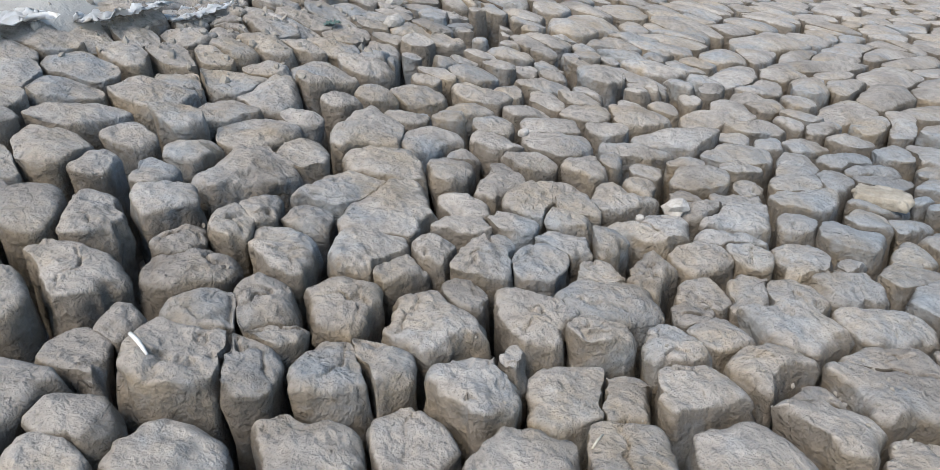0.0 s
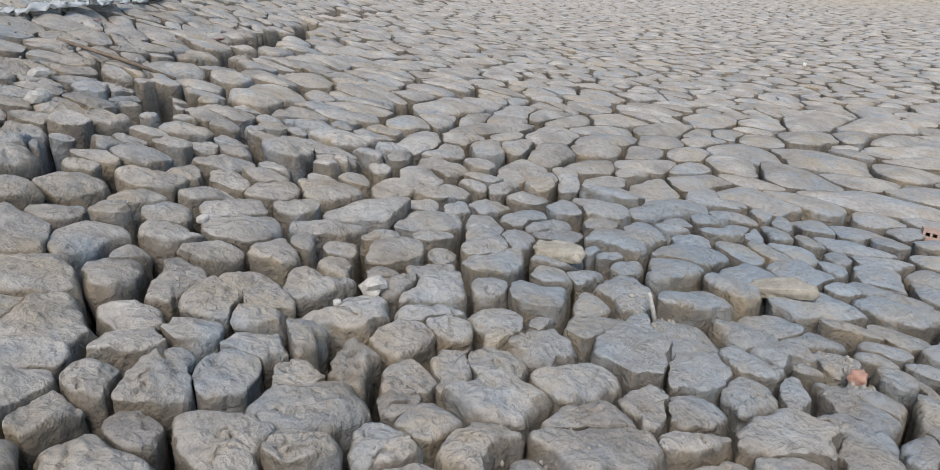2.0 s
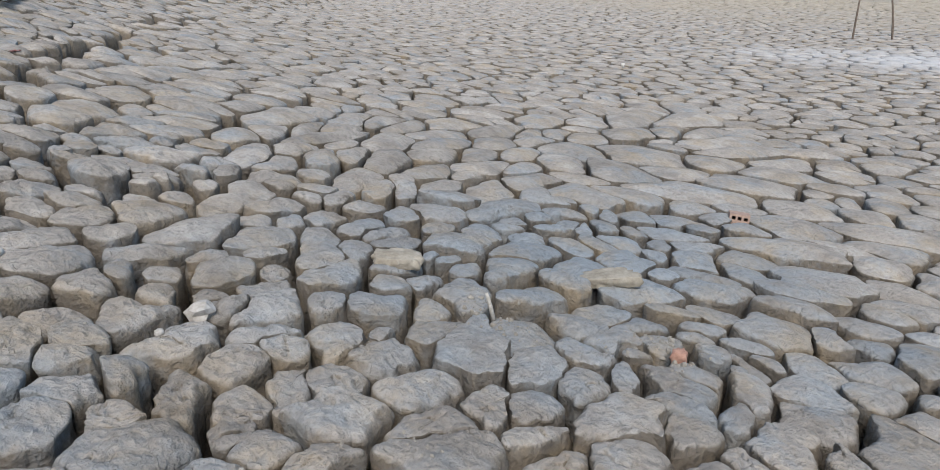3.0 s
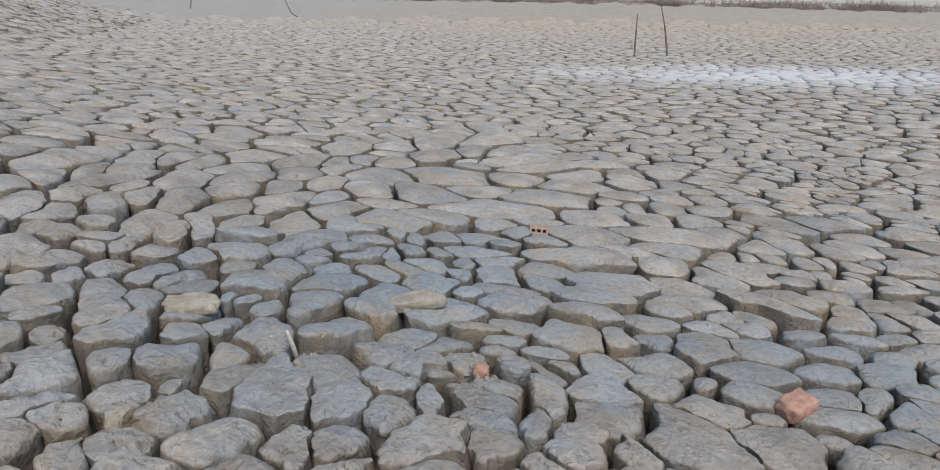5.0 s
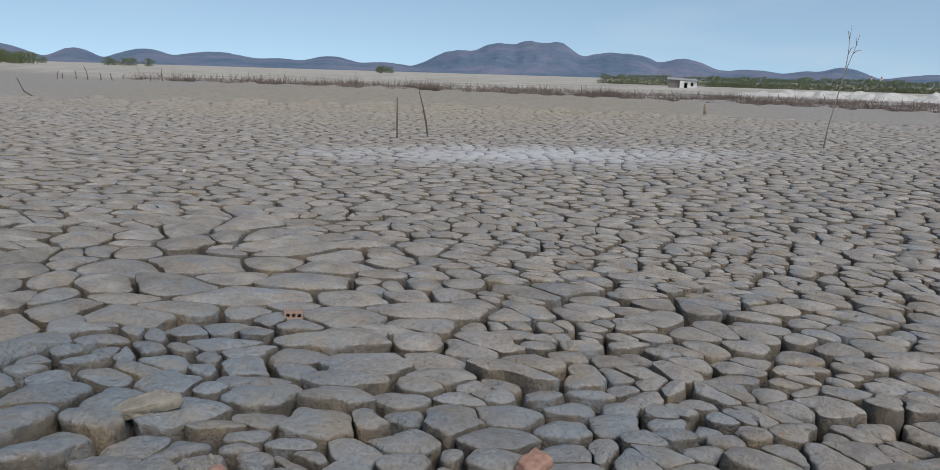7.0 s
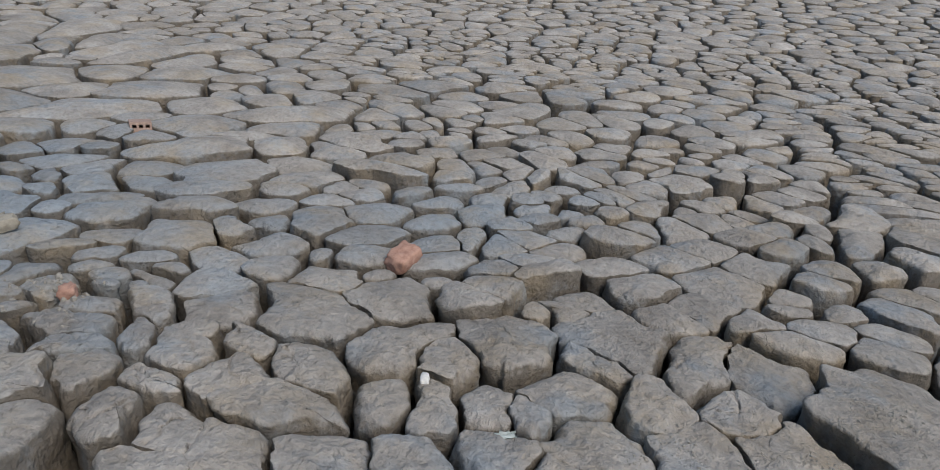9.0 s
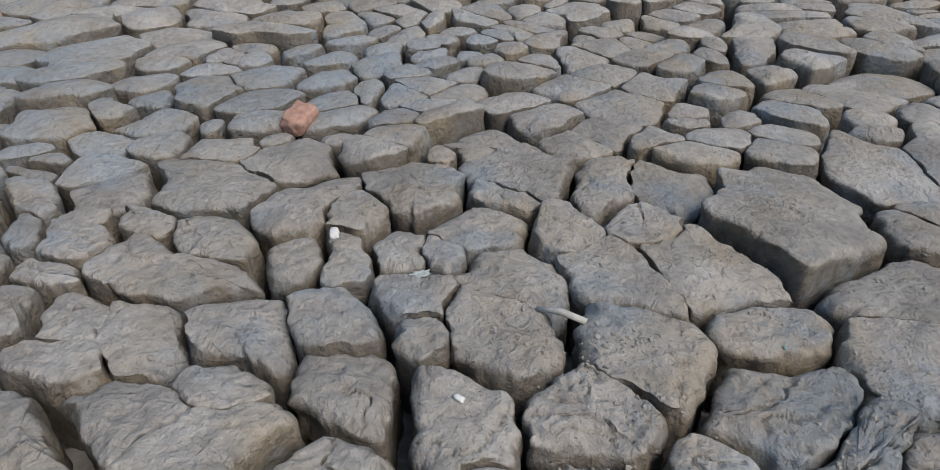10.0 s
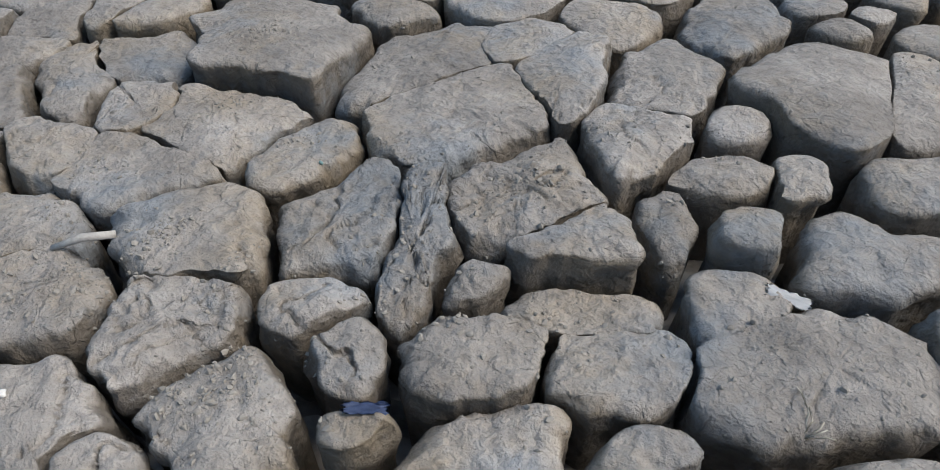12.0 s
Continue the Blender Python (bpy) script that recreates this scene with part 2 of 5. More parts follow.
block((2.05, 1.21, 0.119, 0.1, 45))
block((1.90, 1.29, 0.122, 0.06, 51))
block((2.03, 1.43, 0.062, 0.036, 47))
block((2.22, 1.74, 0.076, 0.046, 34))
block((1.67, 0.81, 0.181, 0.119, 69), (1.87, 0.78, 0.095, 0.073, 104))
block((1.80, 0.53, 0.146, 0.104, 79))
block((1.84, 0.29, 0.114, 0.069, 104))
block((1.74, 1.14, 0.088, 0.047, 55))
block((3.86, 1.50, 0.192, 0.089, 131))
block((3.87, 1.24, 0.099, 0.076, 135), (4.10, 0.93, 0.107, 0.076, 130), (3.81, 1.08, 0.172, 0.124, 138), (3.86, 0.80, 0.183, 0.113, 146))
block((3.32, 0.52, 0.157, 0.133, 118))
# the bank to the east
block((2.42, 1.84, 0.149, 0.106, 46))
block((2.49, 2.04, 0.128, 0.081, 43))
block((3.16, 1.87, 0.135, 0.101, 138), (3.03, 2.06, 0.121, 0.076, 26), (2.99, 1.94, 0.085, 0.058, 46))
block((3.36, 2.05, 0.188, 0.125, 33))
block((3.19, 2.21, 0.146, 0.088, 31), (2.96, 2.19, 0.133, 0.067, 20))
block((2.67, 2.14, 0.12, 0.073, 32))
block((2.64, 2.74, 0.12, 0.077, 55), (2.60, 2.57, 0.128, 0.088, 51), (2.50, 2.67, 0.088, 0.057, 60))
block((2.64, 2.38, 0.125, 0.087, 36))
block((2.34, 2.46, 0.126, 0.076, 81), (2.45, 2.33, 0.081, 0.065, 19), (2.30, 2.27, 0.119, 0.073, 86))
block((2.26, 2.08, 0.114, 0.048, 94))
block((2.80, 2.91, 0.109, 0.068, 75))
block((2.86, 2.72, 0.104, 0.097, 48), (2.81, 2.56, 0.132, 0.1, 94))
block((3.01, 2.56, 0.145, 0.092, 32))
block((3.06, 2.76, 0.096, 0.068, 55))
block((2.95, 2.91, 0.136, 0.089, 57), (3.08, 2.93, 0.085, 0.052, 82))
block((3.18, 3.17, 0.123, 0.076, 54), (2.98, 3.06, 0.104, 0.055, 45))
block((3.25, 2.37, 0.165, 0.112, 149))
block((3.31, 2.68, 0.19, 0.146, 52), (3.60, 2.74, 0.138, 0.086, 88), (3.53, 2.50, 0.147, 0.124, 47))
block((3.28, 3.28, 0.049, 0.046, 70))
block((3.52, 3.38, 0.097, 0.051, 125), (3.45, 3.30, 0.077, 0.068, 121))
block((3.73, 3.44, 0.142, 0.112, 127), (3.61, 3.17, 0.113, 0.086, 128), (3.89, 3.26, 0.109, 0.095, 13))
block((3.39, 3.10, 0.123, 0.076, 124), (3.27, 2.96, 0.135, 0.094, 123))
block((3.69, 2.61, 0.068, 0.044, 131))
block((3.60, 2.98, 0.093, 0.082, 146))
block((3.80, 2.86, 0.074, 0.046, 19))
block((3.83, 2.73, 0.114, 0.064, 128), (4.07, 2.78, 0.144, 0.089, 132), (4.12, 3.00, 0.149, 0.106, 13), (4.35, 2.83, 0.149, 0.109, 145))
block((3.80, 3.10, 0.132, 0.097, 131), (3.98, 3.23, 0.114, 0.075, 130))
block((4.12, 2.51, 0.124, 0.076, 134), (3.94, 2.41, 0.125, 0.074, 132), (4.24, 2.38, 0.109, 0.055, 6))
block((3.65, 2.21, 0.154, 0.099, 136), (3.98, 2.17, 0.175, 0.081, 128), (3.96, 2.00, 0.105, 0.064, 139))
block((3.79, 2.39, 0.064, 0.047, 146))
block((3.77, 1.88, 0.155, 0.095, 143))
block((4.16, 1.78, 0.14, 0.063, 129), (4.00, 1.66, 0.147, 0.079, 137))
block((4.05, 1.07, 0.134, 0.057, 131))
block((3.38, 3.29, 0.112, 0.07, 74))
block((3.67, 2.00, 0.073, 0.071, 156))
block((3.74, 0.40, 0.27, 0.225, 92))
block((3.70, 0.01, 0.164, 0.116, 132), (3.53, -0.11, 0.177, 0.101, 135))
block((3.18, -0.32, 0.253, 0.16, 94), (2.86, 0.06, 0.208, 0.135, 115))
# the bank to the north
block((2.26, 2.60, 0.12, 0.053, 40))
block((1.27, 3.34, 0.092, 0.086, 143))
block((1.44, 3.44, 0.125, 0.099, 178), (1.45, 3.56, 0.066, 0.059, 15))
block((1.14, 3.54, 0.084, 0.078, 119), (1.20, 3.61, 0.044, 0.038, 173))
block((1.30, 3.56, 0.095, 0.063, 83), (1.39, 3.68, 0.08, 0.074, 42))
block((1.10, 3.37, 0.068, 0.049, 100))
block((1.40, 3.29, 0.08, 0.052, 171))
block((1.58, 3.28, 0.086, 0.075, 49))
block((1.11, 3.68, 0.081, 0.07, 171), (1.10, 3.83, 0.075, 0.071, 6), (1.23, 3.73, 0.071, 0.069, 63))
block((1.20, 4.01, 0.125, 0.085, 83))
block((1.29, 3.89, 0.098, 0.072, 78), (1.43, 3.91, 0.088, 0.067, 68), (1.40, 3.81, 0.072, 0.064, 43))
block((1.50, 3.72, 0.084, 0.057, 72))
block((1.60, 3.65, 0.112, 0.067, 70))
block((1.65, 3.89, 0.123, 0.095, 24))
block((1.59, 4.02, 0.124, 0.098, 40))
block((1.40, 4.09, 0.098, 0.08, 35))
block((1.51, 4.22, 0.111, 0.086, 44), (1.61, 4.33, 0.113, 0.061, 71))
block((1.33, 4.23, 0.094, 0.077, 46), (1.22, 4.31, 0.093, 0.06, 18))
block((1.09, 4.08, 0.101, 0.076, 83), (1.08, 4.23, 0.066, 0.055, 69))
block((1.20, 4.53, 0.101, 0.072, 33), (1.19, 4.38, 0.087, 0.062, 24))
block((1.44, 4.43, 0.147, 0.109, 38), (1.43, 4.61, 0.132, 0.088, 31))
block((1.73, 4.51, 0.137, 0.091, 31))
block((1.64, 4.65, 0.107, 0.071, 38))
block((1.93, 4.71, 0.175, 0.108, 32))
block((1.68, 4.19, 0.098, 0.064, 62))
block((1.82, 4.14, 0.08, 0.051, 17), (1.88, 4.30, 0.117, 0.08, 34))
block((1.37, 4.78, 0.11, 0.075, 57))
block((1.12, 4.65, 0.081, 0.06, 48))
block((1.61, 4.83, 0.143, 0.082, 29), (1.81, 4.88, 0.162, 0.095, 32))
block((1.92, 4.45, 0.104, 0.054, 15))
block((1.06, 4.47, 0.079, 0.059, 72))
block((1.70, 3.36, 0.094, 0.078, 33))
block((1.76, 3.26, 0.094, 0.076, 29))
block((1.90, 3.44, 0.125, 0.092, 20))
block((1.71, 3.57, 0.089, 0.069, 17), (1.66, 3.46, 0.059, 0.05, 35))
block((1.85, 3.60, 0.12, 0.063, 62), (1.98, 3.62, 0.107, 0.077, 30))
block((1.76, 3.75, 0.097, 0.075, 30), (1.87, 3.88, 0.1, 0.052, 5), (1.94, 3.79, 0.089, 0.064, 28))
block((2.09, 3.84, 0.14, 0.082, 52), (2.24, 3.84, 0.069, 0.044, 38), (2.17, 3.70, 0.133, 0.085, 16))
block((2.19, 3.53, 0.152, 0.089, 7))
block((2.12, 3.32, 0.124, 0.06, 177), (2.06, 3.20, 0.132, 0.087, 10))
block((2.29, 3.37, 0.115, 0.06, 42), (2.44, 3.33, 0.111, 0.065, 22))
block((1.84, 3.18, 0.071, 0.048, 3))
block((2.15, 4.04, 0.118, 0.072, 47), (2.32, 4.02, 0.162, 0.099, 39))
block((2.25, 4.21, 0.141, 0.085, 21), (2.28, 4.41, 0.148, 0.089, 43))
block((1.96, 4.02, 0.125, 0.088, 36), (1.86, 4.06, 0.092, 0.064, 24))
block((2.00, 4.18, 0.105, 0.06, 14), (2.10, 4.31, 0.086, 0.049, 55))
block((2.20, 4.67, 0.161, 0.098, 39), (2.10, 4.45, 0.134, 0.056, 11))
block((0.34, 3.19, 0.126, 0.086, 117))
block((0.42, 3.00, 0.093, 0.063, 120), (0.46, 3.08, 0.073, 0.049, 115))
block((0.16, 3.42, 0.114, 0.073, 115))
block((0.28, 3.42, 0.113, 0.084, 111))
block((0.19, 3.67, 0.08, 0.057, 105))
block((0.32, 3.67, 0.078, 0.067, 74), (0.39, 3.52, 0.086, 0.076, 53))
block((0.47, 3.39, 0.072, 0.066, 88), (0.54, 3.29, 0.094, 0.086, 39))
block((0.60, 3.17, 0.091, 0.071, 105), (0.69, 3.22, 0.107, 0.069, 100))
block((0.62, 3.02, 0.095, 0.092, 161), (0.72, 3.02, 0.083, 0.061, 103), (0.76, 3.10, 0.06, 0.054, 33))
block((0.48, 2.82, 0.068, 0.056, 148), (0.49, 2.75, 0.057, 0.045, 145))
block((0.68, 2.79, 0.094, 0.059, 8))
block((0.85, 2.85, 0.098, 0.077, 14))
block((0.37, 3.82, 0.098, 0.069, 94))
block((0.53, 3.80, 0.129, 0.101, 61), (0.62, 3.94, 0.095, 0.063, 85))
block((0.57, 3.47, 0.089, 0.052, 101), (0.61, 3.58, 0.085, 0.058, 94))
block((0.72, 3.60, 0.099, 0.075, 80))
block((0.70, 3.43, 0.114, 0.091, 83))
block((0.30, 3.98, 0.098, 0.068, 91))
block((0.49, 4.06, 0.14, 0.091, 47), (0.36, 4.20, 0.111, 0.074, 56))
block((0.46, 4.37, 0.121, 0.08, 72))
block((0.08, 3.69, 0.088, 0.078, 63))
block((0.21, 3.85, 0.088, 0.071, 80))
block((0.04, 3.92, 0.093, 0.072, 57))
block((0.86, 3.27, 0.105, 0.088, 69))
block((1.03, 3.24, 0.134, 0.106, 52))
block((0.86, 3.03, 0.093, 0.085, 46), (0.95, 3.08, 0.087, 0.061, 87))
block((0.86, 3.47, 0.11, 0.085, 73), (0.95, 3.43, 0.073, 0.056, 61))
block((1.05, 3.55, 0.079, 0.053, 74))
block((1.31, 3.07, 0.107, 0.071, 64), (1.43, 3.10, 0.101, 0.056, 67))
block((1.12, 3.03, 0.1, 0.079, 47), (1.20, 3.12, 0.039, 0.025, 74))
block((1.02, 2.91, 0.099, 0.077, 26))
block((1.21, 2.89, 0.112, 0.054, 15))
block((0.77, 3.74, 0.11, 0.077, 43), (0.89, 3.69, 0.14, 0.101, 49))
block((0.79, 4.23, 0.171, 0.11, 72), (1.00, 4.29, 0.144, 0.083, 46))
block((1.56, 3.13, 0.107, 0.066, 46))
block((1.63, 2.97, 0.13, 0.064, 21))
block((1.95, 0.64, 0.09, 0.09, 0))
block((2.19, -0.38, 0.09, 0.09, 0))
block((4.16, 1.05, 0.09, 0.09, 0))
block((2.95, 2.28, 0.09, 0.09, 0))
block((4.26, 0.15, 0.09, 0.09, 0))
block((0.86, 4.02, 0.09, 0.09, 0))
block((0.13, 4.2, 0.09, 0.09, 0))
block((0.58, 4.7, 0.09, 0.09, 0))
block((0.93, 4.73, 0.09, 0.09, 0))
block((3.16, 3.53, 0.09, 0.09, 0))
block((3.13, 3.29, 0.09, 0.09, 0))
block((2.78, 3.06, 0.09, 0.09, 0))
block((1.74, 4.34, 0.09, 0.09, 0))
block((3.67, 4.82, 0.09, 0.09, 0))
block((3.66, 4.67, 0.09, 0.09, 0))
block((3.56, 4.84, 0.09, 0.09, 0))
block((3.44, 4.75, 0.09, 0.09, 0))
block((3.43, 4.61, 0.09, 0.09, 0))
block((5.15, 2.1, 0.09, 0.09, 0))
block((4.78, 2.01, 0.09, 0.09, 0))
# slabs at the foot of the bank
block((2.68, 2.89, 0.115, 0.057, 43))
block((2.99, 3.72, 0.117, 0.093, 90))
block((3.02, 3.58, 0.115, 0.088, 175))
block((2.81, 3.52, 0.093, 0.07, 97))
block((2.99, 3.49, 0.054, 0.037, 114))
block((2.84, 3.37, 0.085, 0.052, 54))
block((2.99, 3.28, 0.116, 0.078, 116), (2.87, 3.19, 0.116, 0.054, 119))
block((3.18, 3.80, 0.12, 0.089, 112), (3.24, 3.68, 0.113, 0.083, 166))
block((3.18, 4.01, 0.096, 0.076, 101))
block((3.41, 4.17, 0.112, 0.094, 79), (3.52, 3.88, 0.172, 0.109, 167))
block((3.71, 4.18, 0.133, 0.111, 117), (3.75, 4.00, 0.079, 0.069, 117))
block((3.60, 4.44, 0.121, 0.103, 76), (3.75, 4.43, 0.115, 0.101, 70))
block((3.92, 4.21, 0.091, 0.073, 48))
block((3.94, 4.44, 0.116, 0.107, 102))
block((3.92, 4.80, 0.094, 0.067, 55), (3.93, 4.71, 0.105, 0.054, 49))
block((4.04, 4.67, 0.108, 0.076, 50), (4.16, 4.57, 0.096, 0.064, 46))
block((4.38, 4.49, 0.138, 0.088, 132))
block((4.12, 4.36, 0.09, 0.068, 44), (4.31, 4.28, 0.152, 0.079, 171))
block((4.09, 4.09, 0.118, 0.115, 44), (3.98, 3.95, 0.151, 0.076, 128))
block((3.85, 3.82, 0.185, 0.118, 172))
block((3.64, 3.65, 0.111, 0.1, 116), (3.45, 3.70, 0.099, 0.077, 118))
block((3.45, 3.58, 0.098, 0.052, 124), (3.35, 3.51, 0.086, 0.041, 124))
block((3.33, 3.38, 0.087, 0.064, 120), (3.23, 3.34, 0.052, 0.042, 115))
block((4.20, 3.61, 0.195, 0.087, 128), (4.02, 3.48, 0.199, 0.078, 127))
block((4.56, 3.72, 0.195, 0.17, 156))
block((4.47, 4.09, 0.133, 0.096, 133), (4.26, 3.93, 0.122, 0.097, 133))
block((4.18, 3.35, 0.135, 0.086, 131))
block((4.43, 3.33, 0.109, 0.091, 154))
block((4.67, 3.29, 0.172, 0.139, 155), (4.70, 3.09, 0.175, 0.094, 131), (4.49, 3.05, 0.193, 0.075, 127))
block((5.07, 3.04, 0.256, 0.188, 152))
block((4.96, 3.47, 0.156, 0.105, 138), (5.14, 3.70, 0.173, 0.11, 136))
block((4.95, 2.58, 0.111, 0.075, 149), (4.69, 2.78, 0.096, 0.07, 153))
block((4.68, 2.62, 0.128, 0.088, 147))
block((4.83, 2.44, 0.119, 0.075, 143))
block((4.40, 2.59, 0.135, 0.095, 146))
block((4.57, 2.39, 0.14, 0.094, 149))
block((4.92, 2.18, 0.151, 0.072, 131), (4.73, 2.17, 0.142, 0.066, 130))
block((4.50, 2.19, 0.157, 0.077, 131), (4.23, 2.19, 0.157, 0.094, 137), (4.20, 2.03, 0.103, 0.065, 145))
block((5.23, 2.43, 0.158, 0.085, 135), (5.08, 2.36, 0.115, 0.074, 148), (5.26, 2.21, 0.106, 0.064, 166))
block((4.50, 1.99, 0.095, 0.054, 139))
block((4.65, 1.72, 0.204, 0.112, 141))
block((4.77, 1.86, 0.163, 0.071, 130), (4.99, 1.92, 0.16, 0.07, 130))
block((5.37, 2.00, 0.202, 0.112, 140), (5.19, 1.77, 0.164, 0.088, 140), (5.08, 1.62, 0.132, 0.068, 138))
block((4.91, 1.41, 0.237, 0.107, 133), (5.15, 1.46, 0.1, 0.052, 142), (5.33, 1.29, 0.186, 0.06, 126), (5.20, 1.12, 0.16, 0.078, 143))
block((4.90, 1.10, 0.226, 0.094, 132), (4.72, 1.03, 0.144, 0.068, 149))
block((4.49, 1.44, 0.206, 0.099, 134), (4.35, 1.25, 0.247, 0.114, 134))
block((5.30, 0.83, 0.227, 0.067, 125), (4.98, 0.83, 0.177, 0.08, 145))
block((4.46, 0.90, 0.208, 0.093, 141))
block((4.66, 0.62, 0.127, 0.087, 130))
block((4.54, 0.28, 0.276, 0.167, 136), (4.27, 0.59, 0.219, 0.135, 143))
block((4.93, 0.36, 0.248, 0.133, 152), (5.12, -0.01, 0.198, 0.123, 126), (5.51, -0.19, 0.247, 0.152, 132))
block((5.18, 0.61, 0.264, 0.114, 162))
block((3.52, -0.60, 0.266, 0.159, 88))
block((2.43, 3.63, 0.18, 0.108, 31))
block((2.34, 3.20, 0.119, 0.053, 176))
block((2.50, 3.96, 0.11, 0.065, 34))
block((2.67, 4.05, 0.151, 0.084, 34))
block((2.44, 4.16, 0.127, 0.077, 32), (2.63, 4.21, 0.121, 0.069, 34))
block((2.61, 4.37, 0.138, 0.079, 32))
block((2.78, 4.40, 0.085, 0.044, 40), (2.82, 4.34, 0.085, 0.046, 26), (2.84, 4.23, 0.105, 0.057, 26))
block((2.99, 4.20, 0.173, 0.078, 41), (3.24, 4.39, 0.207, 0.09, 10))
block((2.39, 3.79, 0.129, 0.074, 13), (2.71, 3.72, 0.153, 0.085, 19))
block((2.48, 4.49, 0.121, 0.071, 37), (2.71, 4.57, 0.149, 0.082, 27))
block((2.41, 4.67, 0.157, 0.085, 49))
block((2.67, 4.80, 0.185, 0.1, 28), (2.75, 4.72, 0.176, 0.097, 33))
block((2.98, 4.49, 0.225, 0.118, 23), (3.00, 4.71, 0.145, 0.076, 29))
block((3.24, 4.69, 0.188, 0.092, 34))
block((3.16, 4.91, 0.208, 0.106, 30), (2.91, 4.86, 0.155, 0.079, 41))
block((2.56, 4.95, 0.164, 0.086, 47))
block((2.38, 4.88, 0.118, 0.068, 39))
block((3.57, 4.99, 0.248, 0.104, 14))
block((2.37, 5.08, 0.169, 0.094, 37))
block((2.59, 3.50, 0.133, 0.069, 35), (2.66, 3.38, 0.107, 0.057, 26))
block((2.60, 3.18, 0.181, 0.089, 3))
block((2.31, 3.09, 0.126, 0.063, 179))
block((2.48, 3.07, 0.116, 0.062, 7))
block((2.97, 3.97, 0.17, 0.084, 12))
block((2.30, 5.22, 0.204, 0.111, 48))
block((2.56, 5.42, 0.184, 0.078, 58))
block((2.56, 5.62, 0.172, 0.08, 31))
block((2.36, 5.60, 0.105, 0.048, 58))
block((3.14, 5.41, 0.157, 0.074, 43), (3.23, 5.44, 0.185, 0.083, 45))
# the near lake bed
block((4.00, 4.96, 0.13, 0.099, 56))
block((4.21, 4.96, 0.085, 0.059, 50), (4.25, 4.84, 0.092, 0.055, 47))
block((4.47, 4.83, 0.147, 0.1, 44), (4.65, 4.69, 0.152, 0.142, 29), (4.63, 4.51, 0.097, 0.068, 37))
block((4.87, 4.04, 0.24, 0.156, 135))
block((5.32, 4.30, 0.212, 0.182, 164))
block((4.94, 4.41, 0.125, 0.112, 11))
block((4.93, 4.63, 0.128, 0.081, 35))
block((4.99, 4.86, 0.138, 0.128, 16))
block((4.77, 5.13, 0.192, 0.145, 136))
block((4.39, 5.19, 0.2, 0.165, 132))
block((4.18, 5.16, 0.106, 0.072, 133))
block((5.32, 5.13, 0.32, 0.191, 137))
block((5.29, 4.75, 0.148, 0.083, 135))
block((5.20, 5.69, 0.245, 0.221, 33))
block((4.88, 5.92, 0.235, 0.157, 48))
block((4.69, 5.58, 0.162, 0.094, 138))
block((5.72, 5.56, 0.238, 0.174, 142))
block((6.07, 5.12, 0.346, 0.215, 139))
block((5.96, 6.12, 0.342, 0.306, 165))
block((5.39, 6.37, 0.248, 0.217, 152))
block((5.90, 6.78, 0.262, 0.167, 43))
block((6.41, 5.76, 0.247, 0.216, 170))
block((6.69, 5.32, 0.293, 0.205, 143))
block((5.86, 4.60, 0.213, 0.178, 161))
block((5.34, 3.38, 0.233, 0.178, 156))
block((5.28, 3.94, 0.193, 0.096, 132))
block((5.57, 3.11, 0.123, 0.078, 140))
block((5.48, 2.86, 0.122, 0.079, 143), (5.16, 2.68, 0.166, 0.111, 172))
block((5.72, 2.58, 0.216, 0.099, 131), (5.39, 2.48, 0.177, 0.108, 142))
block((5.70, 2.22, 0.179, 0.111, 153))
block((5.98, 2.35, 0.201, 0.101, 135))
block((6.23, 3.43, 0.235, 0.143, 139), (5.86, 3.38, 0.182, 0.11, 138))
block((6.14, 3.13, 0.176, 0.104, 138))
block((6.63, 3.04, 0.232, 0.156, 155))
block((6.59, 2.64, 0.295, 0.184, 148), (6.35, 2.90, 0.201, 0.129, 146))
block((6.01, 2.87, 0.151, 0.101, 168))
block((5.99, 2.63, 0.147, 0.088, 142))
block((5.83, 3.06, 0.17, 0.086, 133))
block((5.92, 3.96, 0.365, 0.159, 132), (5.46, 3.89, 0.226, 0.128, 134))
block((5.72, 3.56, 0.112, 0.08, 147), (5.76, 3.34, 0.148, 0.088, 137))
block((7.17, 3.57, 0.386, 0.2, 135))
block((5.59, 1.75, 0.121, 0.068, 157), (5.40, 1.66, 0.141, 0.078, 147), (5.70, 1.43, 0.233, 0.122, 154), (5.74, 1.55, 0.123, 0.064, 159))
block((6.05, 1.90, 0.219, 0.127, 152), (5.74, 1.96, 0.147, 0.066, 132))
block((6.22, 1.57, 0.222, 0.088, 130), (5.90, 1.59, 0.181, 0.088, 137))
block((6.47, 1.25, 0.215, 0.107, 142), (6.13, 1.34, 0.164, 0.084, 144))
block((6.20, 1.11, 0.189, 0.093, 144), (5.75, 1.16, 0.167, 0.075, 135), (5.93, 0.94, 0.22, 0.103, 141))
block((5.49, 0.98, 0.185, 0.082, 136), (5.80, 0.76, 0.188, 0.08, 135))
block((6.27, 0.57, 0.266, 0.105, 133))
block((6.59, 0.81, 0.212, 0.093, 136), (7.00, 0.50, 0.201, 0.085, 154))
block((6.70, 2.20, 0.271, 0.138, 137))
block((7.03, 1.85, 0.252, 0.14, 147))
block((7.60, 1.44, 0.248, 0.121, 138), (7.56, 1.17, 0.289, 0.147, 152), (7.08, 1.48, 0.227, 0.118, 143))
block((7.53, 0.91, 0.188, 0.091, 145))
block((2.79, 5.59, 0.172, 0.083, 48))
block((2.99, 5.94, 0.267, 0.104, 56), (3.22, 6.05, 0.228, 0.101, 46))
